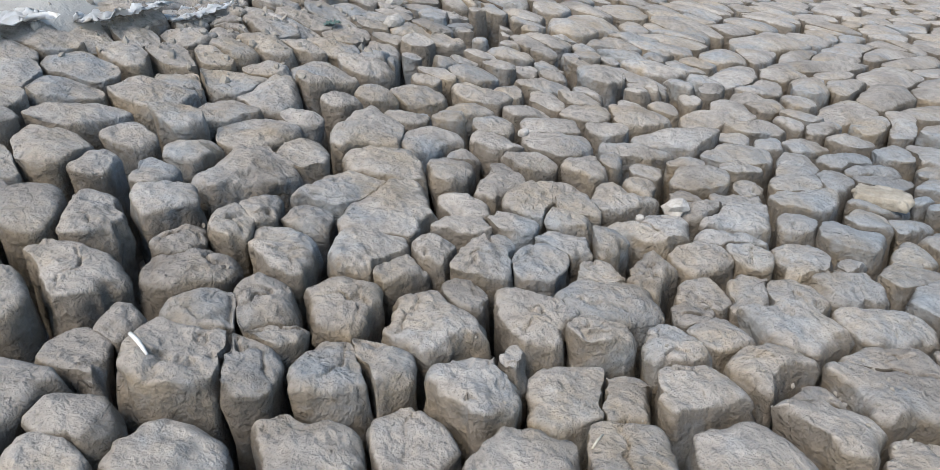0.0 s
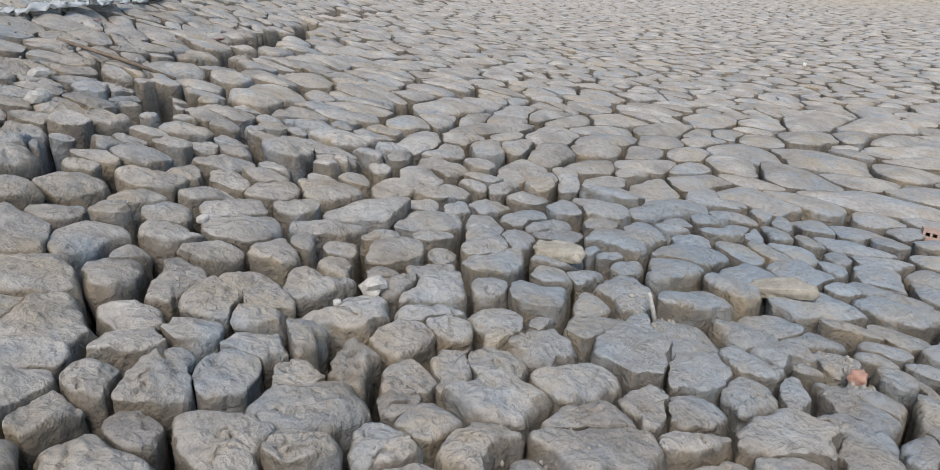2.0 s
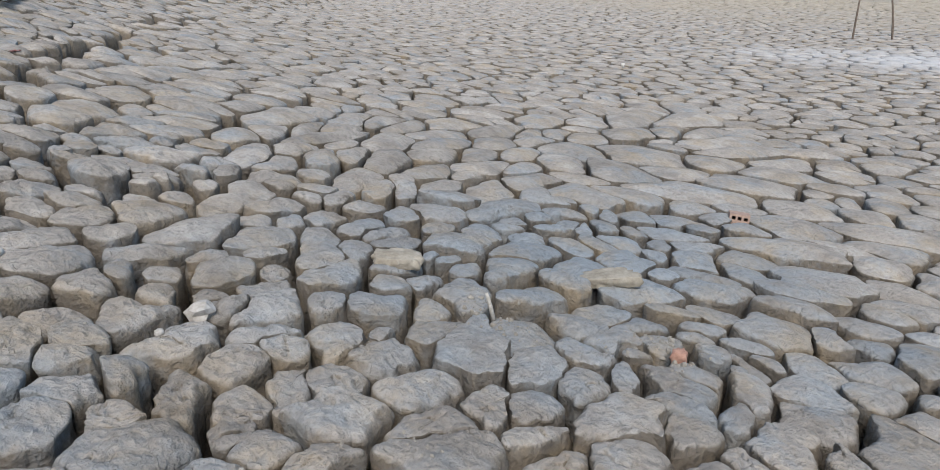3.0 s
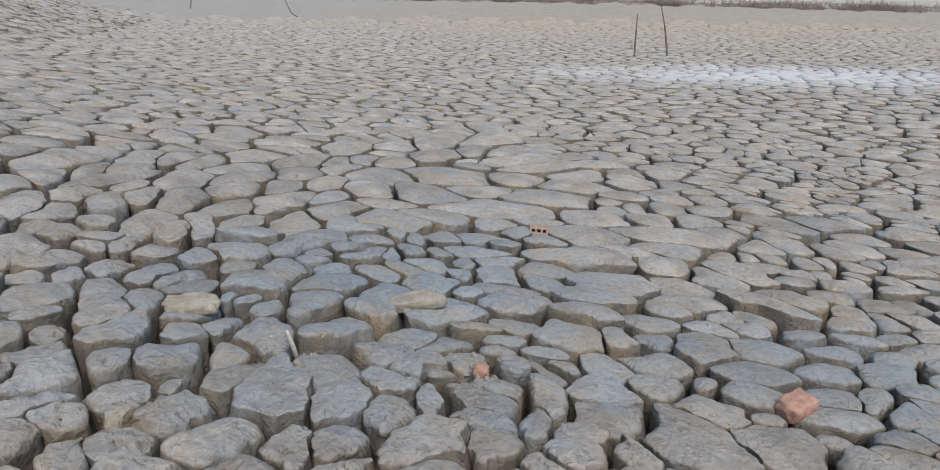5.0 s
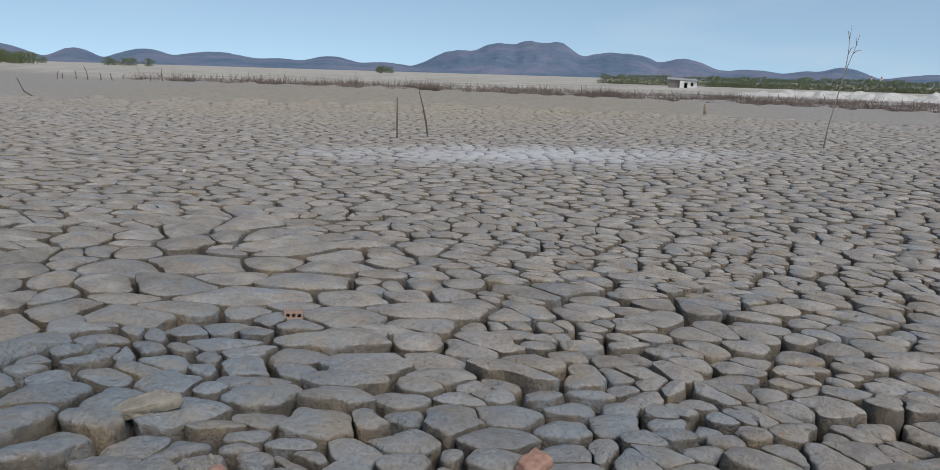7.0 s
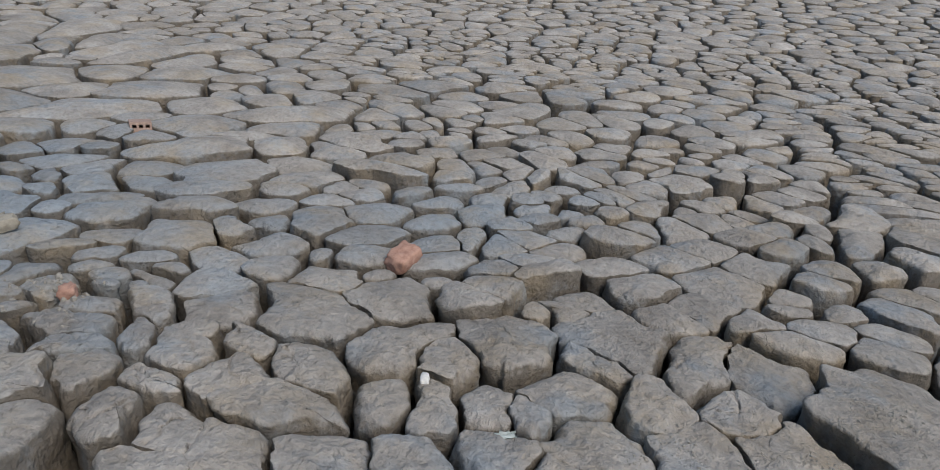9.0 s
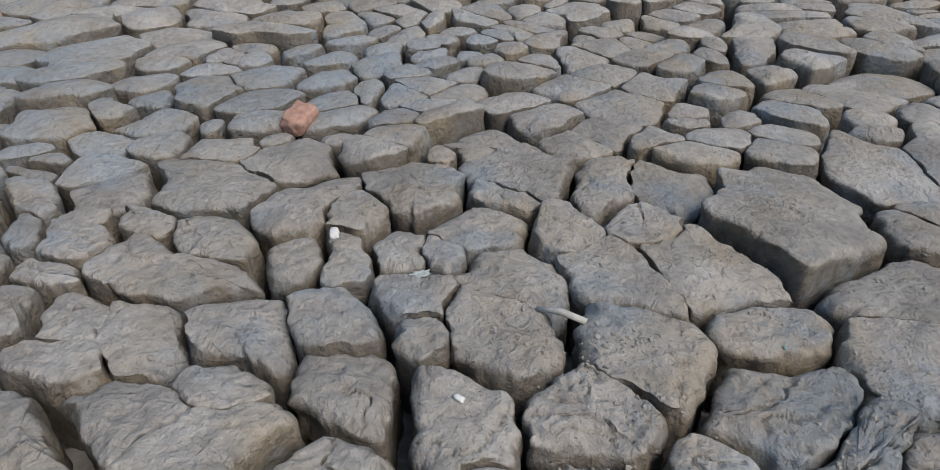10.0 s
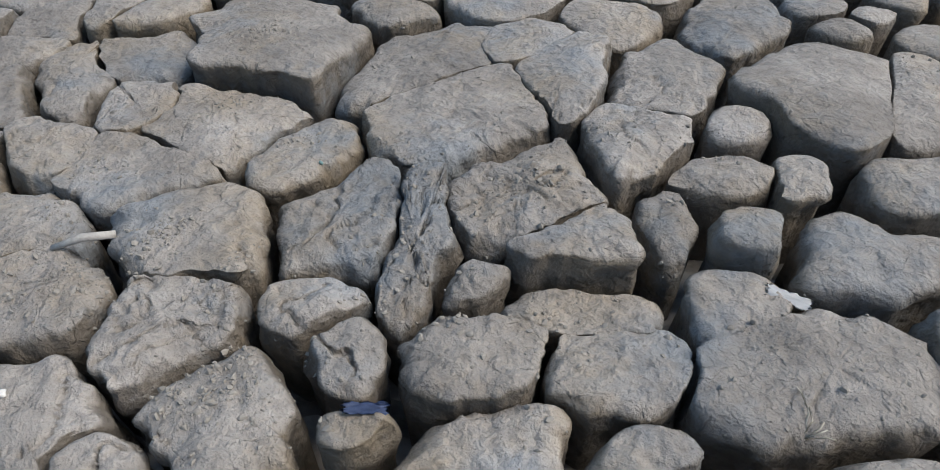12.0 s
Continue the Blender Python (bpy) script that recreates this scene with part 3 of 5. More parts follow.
block((3.05, 5.61, 0.211, 0.102, 39), (3.43, 5.97, 0.284, 0.126, 43))
block((3.61, 5.75, 0.289, 0.13, 39))
block((3.50, 5.45, 0.198, 0.09, 25))
block((3.85, 5.69, 0.206, 0.093, 31))
block((4.12, 5.89, 0.333, 0.142, 24), (4.32, 6.20, 0.269, 0.113, 36))
block((4.65, 6.21, 0.254, 0.104, 35))
block((4.41, 5.85, 0.26, 0.109, 34))
block((3.82, 5.43, 0.252, 0.113, 35), (4.21, 5.54, 0.247, 0.108, 23))
block((4.35, 6.82, 0.323, 0.124, 26), (4.20, 6.53, 0.312, 0.117, 23), (3.92, 6.18, 0.263, 0.114, 31))
block((4.78, 7.29, 0.387, 0.151, 31))
block((5.09, 7.02, 0.343, 0.139, 31), (4.73, 6.57, 0.273, 0.113, 34))
block((5.40, 6.91, 0.309, 0.121, 35))
block((3.26, 6.81, 0.251, 0.104, 45), (3.50, 6.86, 0.233, 0.096, 44))
block((3.33, 6.54, 0.29, 0.097, 27), (3.34, 6.37, 0.197, 0.086, 41))
block((2.62, 6.00, 0.181, 0.081, 54), (2.69, 5.81, 0.198, 0.091, 52))
block((2.93, 6.16, 0.203, 0.091, 39))
block((2.99, 6.69, 0.226, 0.095, 49))
block((2.69, 6.46, 0.183, 0.08, 48))
block((3.27, 7.22, 0.324, 0.126, 47))
block((3.73, 6.50, 0.296, 0.124, 33))
block((3.91, 7.35, 0.307, 0.118, 46), (4.08, 7.31, 0.282, 0.11, 44))
block((4.27, 7.11, 0.276, 0.109, 34))
block((5.66, 6.94, 0.326, 0.129, 32))
block((5.28, 6.73, 0.293, 0.12, 27))
block((6.58, 6.86, 0.425, 0.171, 21), (7.17, 6.91, 0.365, 0.146, 20))
block((7.58, 6.79, 0.36, 0.141, 13))
block((7.25, 6.36, 0.499, 0.143, 1))
block((6.61, 7.49, 0.445, 0.178, 24))
block((6.07, 7.51, 0.382, 0.153, 27))
block((7.28, 7.57, 0.513, 0.193, 14))
block((8.18, 7.38, 0.542, 0.213, 13))
block((7.13, 5.56, 0.384, 0.145, 10))
block((7.07, 5.97, 0.447, 0.114, 178))
block((4.07, 5.16, 0.13, 0.13, 0))
block((7.44, 2.36, 0.13, 0.13, 0))
block((7.83, 1.76, 0.13, 0.13, 0))
block((8.22, 1.46, 0.13, 0.13, 0))
block((7.47, 1.86, 0.13, 0.13, 0))
block((8.33, 0.89, 0.13, 0.13, 0))
block((8.84, 0.6, 0.13, 0.13, 0))
block((8.34, 0.58, 0.13, 0.13, 0))
block((6.92, 1.35, 0.13, 0.13, 0))
block((7.1, 1.09, 0.13, 0.13, 0))
block((7.12, 3.13, 0.13, 0.13, 0))
block((6.89, 2.78, 0.13, 0.13, 0))
block((7.37, 2.65, 0.13, 0.13, 0))
block((6.16, 2.69, 0.13, 0.13, 0))
block((6.31, 2.56, 0.13, 0.13, 0))
block((5.78, 2.88, 0.13, 0.13, 0))
block((6.26, 2.15, 0.13, 0.13, 0))
block((6.45, 1.91, 0.13, 0.13, 0))
block((6.39, 1.58, 0.13, 0.13, 0))
n_fixed = len(sites)
_s = np.array(sites)
_s = _s - (warp(_s, False) - _s)
sites[:] = [tuple(p) for p in _s]


def extent(k, ux, uy):
    """How far piece k reaches from its centre in a direction."""
    half_a, half_b, c, s = shape[k]
    return math.hypot(half_a * (ux * c + uy * s), half_b * (uy * c - ux * s))


def in_reach(x, y):
    """How far out from the path the mud is built, by direction."""
    d = math.hypot(x - CX, y - CY)
    if d < 4.0:
        return True
    a = math.degrees(math.atan2(y - CY, x - CX))
    if not -52 < a < 142:
        return False
    if a > 118:
        return d < 9
    return d < (48 + 4 * math.sin(a * 1.3) + 3 * math.sin(a * 4.7) if -28 < a < 75 else 24 if a > -40 else 9)


def on_shore(x, y, m):
    """Past the water's old edge, where the bank is plain soil."""
    return x < -0.36 + 0.27 * (y - 4.37) - m + 0.12 * math.sin(3.1 * y) and y > 2.6


grid = {}


def cell_of(p, size=0.5):
    return (math.floor(p[0] / size), math.floor(p[1] / size))


for k, p in enumerate(sites):
    grid.setdefault(cell_of(p), []).append(k)


def crowded(p, r):
    """Whether a piece of radius r has no room at a spot."""
    cx, cy = cell_of(p)
    for ax in range(cx - 1, cx + 2):
        for ay in range(cy - 1, cy + 2):
            for k in grid.get((ax, ay), ()):
                dx, dy = p[0] - sites[k][0], p[1] - sites[k][1]
                d = math.hypot(dx, dy)
                if d < 1e-6 or d < r + extent(k, dx / d, dy / d) * 0.93:
                    return True
    return False


LONG_CRACK = [(-0.6, 2.6), (0.42, 3.1), (0.49, 3.5), (0.7, 4.5), (1.0, 5.4), (1.28, 6.27), (1.65, 7.53), (1.92, 8.03), (3.5, 12.7), (5.2, 16.0)]


def uphill(x, y):
    """On the landward side of the long crack, where the crust is still whole."""
    for (ax, ay), (bx, by) in zip(LONG_CRACK, LONG_CRACK[1:]):
        if ay <= y < by:
            return x < ax + (bx - ax) * (y - ay) / (by - ay)
    return False


rng = random.Random(7)
def settle(step, span, radius, splits):
    """Fills what room is left with blocks that nothing sets apart."""
    for gx in range(int(-span / step), int(span / step)):
        for gy in range(int(-span / step), int(span / step)):
            x = CX + (gx + rng.uniform(-0.46, 0.46)) * step
            y = CY + (gy + rng.uniform(-0.46, 0.46)) * step
            if not in_reach(x, y) or on_shore(x, y, 0.0) or radius and not (y > 2.9 and x < 2.4):
                continue
            d = math.hypot(x - CX, y - CY)
            r = radius or (0.09 if uphill(x, y) else 0.105 if d < 4 else 0.155 if d < 9 else 0.185)
            if crowded((x, y), r):
                continue
            grid.setdefault(cell_of((x, y)), []).append(len(sites))
            pieces = [(x, y, r, r, 0)]
            if d < splits and rng.random() < 0.5:
                a, o = rng.uniform(0, math.pi), rng.uniform(0.055, 0.085)
                pieces = [(x + o * math.cos(a), y + o * math.sin(a), r, r, 0), (x - o * math.cos(a), y - o * math.sin(a), r, r, 0)]
                if rng.random() < 0.35:
                    a += 1.3
                    pieces.append((x + 1.3 * o * math.cos(a), y + 1.3 * o * math.sin(a), r, r, 0))
            block(*pieces, known=0)


settle(0.235, 50.0, 0.0, 12.0)
# smaller lumps in the crumbling crust to the north
settle(0.05, 4.5, 0.075, 0.0)

# ---- the crack net: each piece is clipped against its neighbours, set back by half the gap ----
order = {}
for k in range(len(sites)):
    order.setdefault(owner[k], []).append(k)
buckets = {}
for k, p in enumerate(sites):
    buckets.setdefault(cell_of(p, 0.4), []).append(k)



def near_crack(x, y):
    for (ax, ay), (bx, by) in zip(LONG_CRACK, LONG_CRACK[1:]):
        ux, uy = bx - ax, by - ay
        t = max(0.0, min(1.0, ((x - ax) * ux + (y - ay) * uy) / (ux * ux + uy * uy)))
        if math.hypot(x - ax - t * ux, y - ay - t * uy) < 0.2:
            return (ax, ay, ux, uy)
    return None


@functools.lru_cache(None)
def plate(k):
    """Which of the larger plates a block belongs to: the cracks between plates gape, those inside are thin."""
    x, y = sites[order[k][0]]
    size = 0.44 + 0.1 * min(max((math.hypot(x - CX, y - CY) - 4) / 5, 0), 1)
    gx, gy = math.floor(x / size), math.floor(y / size)
    best = None
    for ax in range(gx - 1, gx + 2):
        for ay in range(gy - 1, gy + 2):
            r = random.Random(ax * 92821 + ay * 68917)
            px, py = (ax + r.uniform(0.05, 0.95)) * size, (ay + r.uniform(0.05, 0.95)) * size
            d = (x - px) ** 2 + (y - py) ** 2
            if best is None or d < best[0]:
                best = (d, ax, ay)
    return best[1:]


def gap(i, j, mx, my):
    """Width of the crack between two pieces."""
    a, b = (i, j) if i < j else (j, i)
    r = random.Random(a * 7919 + b * 104729).random()
    if owner[i] == owner[j]:
        return 0.003 + 0.003 * r + 0.008 * min(max((math.hypot(mx - CX, my - CY) - 1.5) / 3.0, 0.0), 1.0)
    d = math.hypot(mx - CX, my - CY)
    wide = 0.036 + 0.008 * min(max((d - 2.0) / 1.5, 0.0), 1.0)
    if my < 2.6 and d < 2.6:
        wide += 0.005
    seg = near_crack(mx, my)
    if seg:
        si, sj = (seg[2] * (p[1] - seg[1]) - seg[3] * (p[0] - seg[0]) for p in (sites[i], sites[j]))
        if si * sj < 0:
            return wide + (0.10 if my > 5.7 else 0.03)
    known = big_flag[owner[i]] + big_flag[owner[j]] > 3
    if my > 3.3 and not known and uphill(mx, my):
        return 0.004 + 0.022 * r * r
    if known:
        return 0.010 + 0.014 * r + 0.005 * min(max((d - 2.0) / 1.5, 0.0), 1.0) if r < 0.36 else wide * (0.42 + 0.7 * r * r)
    if (plate(owner[i]) == plate(owner[j]) or r < 0.12):
        return 0.009 + 0.010 * r + 0.011 * min(max((d - 4.0) / 4.0, 0.0), 1.0) * min(max((50 - d) / 22, 0.0), 1.0)
    return wide * (0.62 + 0.8 * r * r) * min(max((50 - d) / 22, 0.25), 1.0)


def clip(poly, nx, ny, c, tag):
    """The part of poly (x, y, tag of the edge that leaves it) where nx x + ny y <= c."""
    out = []
    n = len(poly)
    for k in range(n):
        x0, y0, t0 = poly[k]
        x1, y1, _ = poly[(k + 1) % n]
        d0, d1 = nx * x0 + ny * y0 - c, nx * x1 + ny * y1 - c
        if d0 <= 0:
            out.append((x0, y0, t0))
            if d1 > 0:
                u = d0 / (d0 - d1)
                out.append((x0 + u * (x1 - x0), y0 + u * (y1 - y0), tag))
        elif d1 <= 0:
            u = d0 / (d0 - d1)
            out.append((x0 + u * (x1 - x0), y0 + u * (y1 - y0), t0))
    return out


WAYS = np.stack([np.cos(np.arange(96) * math.pi / 48), np.sin(np.arange(96) * math.pi / 48)], 1)


def near_outline(i, near):
    """A piece's rim, way by way from its centre: each spot belongs to the piece that it lies deepest in."""
    c = np.array(sites[i])
    half_a, half_b, co, si = shape[i]
    ua, ub = (WAYS[:, 0] * co + WAYS[:, 1] * si) / half_a, (WAYS[:, 1] * co - WAYS[:, 0] * si) / half_b
    e = 1 / np.hypot(ua, ub)
    own = np.stack([(ua * co / half_a - ub * si / half_b), (ua * si / half_a + ub * co / half_b)], 1)
    best = (1.7 * e + 0.012) if i < n_fixed else np.full(96, 0.34)
    width = np.full(96, 0.03)
    for j in near:
        d = np.array(sites[j]) - c
        ja, jb, jc, js = shape[j]
        va, vb = (WAYS[:, 0] * jc + WAYS[:, 1] * js) / ja, (WAYS[:, 1] * jc - WAYS[:, 0] * js) / jb
        da, db = (d[0] * jc + d[1] * js) / ja, (d[1] * jc - d[0] * js) / jb
        quu, qud, qdd = va * va + vb * vb, va * da + vb * db, da * da + db * db
        A, B = quu - 1 / (e * e), qud
        disc = B * B - A * qdd
        ok = disc > 0
        root = np.sqrt(np.where(ok, disc, 0))
        # the nearer positive root of A r^2 - 2 B r + qdd = 0
        r = np.where(ok & (B + root > 1e-9), qdd / np.maximum(B + root, 1e-9), 9.0)
        if r.min() > 1.0:
            continue
        g = gap(i, j, c[0] + d[0] / 2, c[1] + d[1] / 2)
        # how squarely the way meets the joint
        pa, pb = r * va - da, r * vb - db
        gx, gy = (pa * jc / ja - pb * js / jb), (pa * js / ja + pb * jc / jb)
        nx, ny = r * own[:, 0] - gx, r * own[:, 1] - gy
        square = np.abs(nx * WAYS[:, 0] + ny * WAYS[:, 1]) / np.maximum(np.hypot(nx, ny), 1e-9)
        r = r - 0.5 * g / np.maximum(square, 0.4)
        closer = r < best
        best = np.where(closer, r, best)
        width = np.where(closer, g, width)
    for _ in range(3):
        best = np.minimum(best, 0.54 * (np.roll(best, 1) + np.roll(best, -1)))
    best = np.maximum(best, 0.012)
    rim = c + WAYS * best[:, None]
    return [(p[0], p[1], w) for p, w in zip(rim.tolist(), width.tolist())]


def piece_outline(i):
    x, y = sites[i]
    cx, cy = cell_of((x, y), 0.4)
    near = [j for ax in range(cx - 2, cx + 3) for ay in range(cy - 2, cy + 3) for j in buckets.get((ax, ay), ()) if j != i]
    near.sort(key=lambda j: (sites[j][0] - x) ** 2 + (sites[j][1] - y) ** 2)
    if i < n_fixed or math.hypot(x - CX, y - CY) < 7.5:
        return near_outline(i, near[:30])
    poly = [(x - 0.4, y - 0.4, 0.05), (x + 0.4, y - 0.4, 0.05), (x + 0.4, y + 0.4, 0.05), (x - 0.4, y + 0.4, 0.05)]
    for j in near[:22]:
        dx, dy = sites[j][0] - x, sites[j][1] - y
        d = math.hypot(dx, dy)
        if d < 1e-6:
            continue
        if d / 2 > max(math.hypot(v[0] - x, v[1] - y) for v in poly):
            break
        g = gap(i, j, x + dx / 2, y + dy / 2)
        nx, ny = dx / d, dy / d
        poly = clip(poly, nx, ny, nx * x + ny * y + d / 2 - g / 2, g)
        if len(poly) < 3:
            return None
    return poly


def depth_at(d):
    return 0.05 + 0.31 * np.exp(-((d / 22.0) ** 2)) - 0.13 * np.exp(-((d / 2.4) ** 4))


class Heap:
    """Vertices and faces of many pieces, brought together before the relief is laid on."""

    def __init__(self):
        self.v, self.q, self.t, self.n, self.w, self.h = [], [], [], 0, [], []


def profile(level):
    """Rings of a piece from its foot to its middle: (share of the depth, share of the shoulder)."""
    a = np.linspace(0, math.pi / 2, (7, 5, 3, 2)[level])
    inner = (tuple(np.linspace(0.92, 0.1, 11)), (0.84, 0.6, 0.32), (0.5,), ())[level]
    foot = ((1.0, 0.75, 0.5, 0.3, 0.15), (1.0, 0.4, 0.12), (1.0, 0.25), (1.0,))[level]
    return foot, a, inner


def add_piece(heap, poly, level, seed, block):
    pts = np.array([(p[0], p[1]) for p in poly])
    gaps = np.array([p[2] for p in poly])
    nxt = np.roll(pts, -1, 0)
    length = np.hypot(*(nxt - pts).T)
    around = length.sum()
    if around < 0.08:
        return
    n = int(min(max(around / (0.009, 0.02, 0.042, 0.1)[level], (44, 26, 15, 8)[level]), 130))
    at = (np.arange(n) + 0.37) * around / n
    cum = np.concatenate([[0], np.cumsum(length)])
    e = np.clip(np.searchsorted(cum, at, side="right") - 1, 0, len(pts) - 1)
    u = (at - cum[e]) / np.maximum(length[e], 1e-9)
    b = pts[e] + (nxt[e] - pts[e]) * u[:, None]
    g = gaps[e]
    sharp = b
    for _ in range((8, 5, 3, 2)[level]):
        b = 0.25 * np.roll(b, 1, 0) + 0.5 * b + 0.25 * np.roll(b, -1, 0)
        g = 0.25 * np.roll(g, 1) + 0.5 * g + 0.25 * np.roll(g, -1)
    # only the corners at gaping cracks are worn round
    worn = np.clip((g - 0.004) / 0.012, 0.25, 1)[:, None]
    b = warp(sharp + (b - sharp) * worn, level < 2)
    c = 0.3 * b.mean(0) + 0.7 * warp(np.array([sites[seed]]), level < 2)[0]
    to = c - b
    far = np.hypot(*to.T)
    to = to / np.maximum(far, 1e-6)[:, None]
    r = random.Random(seed)
    d = math.hypot(c[0] - CX, c[1] - CY)
    high = min(max((float(bank(c[0], c[1])) - 0.05) / 0.45, 0.0), 1.0)
    high = max(high, math.exp(-((d / 1.75) ** 4)))
    lumpy = 1 + 0.45 * vnoise(flat3(b[:, 0] * 17, b[:, 1] * 17), 51)
    round_off = np.clip((g - 0.010) / 0.012, 0, 1) * 0.03 * math.exp(-((d / 2.3) ** 4))
    shoulder = np.clip((0.003 + (0.6, 0.6, 0.45, 0.2)[level] * g + round_off) * r.uniform(0.8, 1.25) * lumpy, 0.004, 0.36 * far)
    rise = shoulder * r.uniform(0.8, 1.1)
    depth = float(depth_at(d))
    foot, a, inner = profile(level)
    rb = random.Random(block * 31 + 5)
    dome = (0.03 + 0.05 * r.random() + 0.075 * min(max((d - 1.8) / 1.5, 0.0), 1.0)) * float(far.mean())
    calm = 1.0 if d < 4.5 else 0.45 + 1.4 * float(landward(c[0], c[1]) > 0.03)
    bx, by = calm * rb.gauss(0, 0.05), calm * rb.gauss(0, 0.05)
    mid = np.mean([sites[k] for k in order[block]], 0)
    tx, ty = bx + calm * r.gauss(0, 0.02), by + calm * r.gauss(0, 0.02)
    lift = calm * (rb.gauss(0, 0.012) + r.gauss(0, 0.003)) + bx * (c[0] - mid[0]) + by * (c[1] - mid[1])
    rings, wall = [], []
    for f in foot:
        inset = 0.035 * f * f * far * (0.5 if level > 1 else 1)
        rings.append((b + to * inset[:, None], -rise - f * (depth - rise), 1.0))
    for ang in a:
        inset = shoulder * (1 - math.cos(ang))
        rings.append((b + to * inset[:, None], -rise * (1 - math.sin(ang)), 0.8 * math.cos(ang)))
    edge = b + to * shoulder[:, None]
    for k in inner:
        rings.append((c + (edge - c) * k, np.full(n, dome * (1 - k * k)), 0.0))
    m = len(rings)
    v = np.empty((m * n + 1, 3))
    w = np.zeros(m * n + 1)
    out = np.zeros((m * n + 1, 2))
    for k, (xy, z, wl_) in enumerate(rings):
        v[k * n : (k + 1) * n, :2] = xy
        v[k * n : (k + 1) * n, 2] = z
        w[k * n : (k + 1) * n] = wl_
        out[k * n : (k + 1) * n] = -to
    v[-1] = (c[0], c[1], dome)
    rel = v[:, :2] - c
    v[:, 2] += lift + np.where(v[:, 2] > -0.1, tx * rel[:, 0] + ty * rel[:, 1], 0)
    i = np.arange(n)
    j = (i + 1) % n
    q = np.concatenate([np.stack([k * n + i, k * n + j, (k + 1) * n + j, (k + 1) * n + i], 1) for k in range(m - 1)])
    t = np.stack([(m - 1) * n + i, (m - 1) * n + j, np.full(n, m * n)], 1)
    heap.v.append(v)
    heap.q.append(q + heap.n)
    heap.t.append(t + heap.n)
    heap.w.append(w)
    heap.h.append(out)
    heap.n += len(v)


def heap_mesh(name, heap, level, material):
    v, w, o = np.concatenate(heap.v), np.concatenate(heap.w), np.concatenate(heap.h)
    base = bank(v[:, 0], v[:, 1])
    # relief: on the walls pushed out sideways in flat layers, on the tops lifted
    if level < 3:
        p = v * 1.0
        lay = vnoise(p * np.array([9, 9, 38.0]), 5) * 0.011 + vnoise(p * np.array([26, 26, 60.0]), 6) * 0.007
        v[:, :2] += o * (lay * w)[:, None]
        near = np.exp(-((np.hypot(v[:, 0] - CX, v[:, 1] - CY) / 1.9) ** 4))
        rough = 0.32 + 0.8 * np.maximum(np.clip((base - 0.02) / 0.35, 0, 1), near)
        left = (v[:, 0] < np.interp(v[:, 1], [p_[1] for p_ in LONG_CRACK], [p_[0] for p_ in LONG_CRACK])) & (v[:, 1] > 3.6)
        rough = np.where(left, 1.1, rough)
        q = p * 1.0
        q[:, 2] = 0
        top = vnoise(q * 6.0, 1) * 0.007 + np.where(left, vnoise(q * 4.0, 14) * 0.018, 0.0)
        st = vnoise(q * 11.0, 2) * 2.4 + vnoise(q * 37.0, 12) * 0.35
        top = top + (np.floor(st) + np.clip((st - np.floor(st)) * 4, 0, 1)) * (0.0034 + 0.0012 * np.exp(-((np.hypot(v[:, 0] - 2.3, v[:, 1] - 1.0) / 1.1) ** 4)))
        if level < 2:
            top = top + vnoise(q * 29.0, 3) * 0.0042 + vnoise(q * 63.0, 4) * 0.0026
            split = np.abs(vnoise(q * 7.5, 8) + 0.3 * vnoise(q * 30.0, 9))
            top = top - 0.014 * np.exp(-((split / 0.04) ** 2)) * np.clip(vnoise(q * 2.1, 10) * 4 + 0.6, 0, 1)
        v[:, 2] += top * rough * (1 - 0.75 * w)
    v[:, 2] += base
    return mesh_from(name, v, heap.q, heap.t, material)


def mesh_from(name, v, quads, tris, material, smooth=True):
    q = np.concatenate(quads) if quads else np.zeros((0, 4), int)
    t = np.concatenate(tris) if tris else np.zeros((0, 3), int)
    me = bpy.data.meshes.new(name)
    me.vertices.add(len(v))
    me.vertices.foreach_set("co", np.asarray(v, np.float32).ravel())
    loops = np.concatenate([q.ravel(), t.ravel()]).astype(np.int32)
    me.loops.add(len(loops))
    me.loops.foreach_set("vertex_index", loops)
    starts = np.concatenate([np.arange(len(q)) * 4, len(q) * 4 + np.arange(len(t)) * 3]).astype(np.int32)
    me.polygons.add(len(starts))
    me.polygons.foreach_set("loop_start", starts)
    me.polygons.foreach_set("use_smooth", np.full(len(starts), smooth))
    me.update(calc_edges=True)
    me.validate()
    me.materials.append(material)
    return me


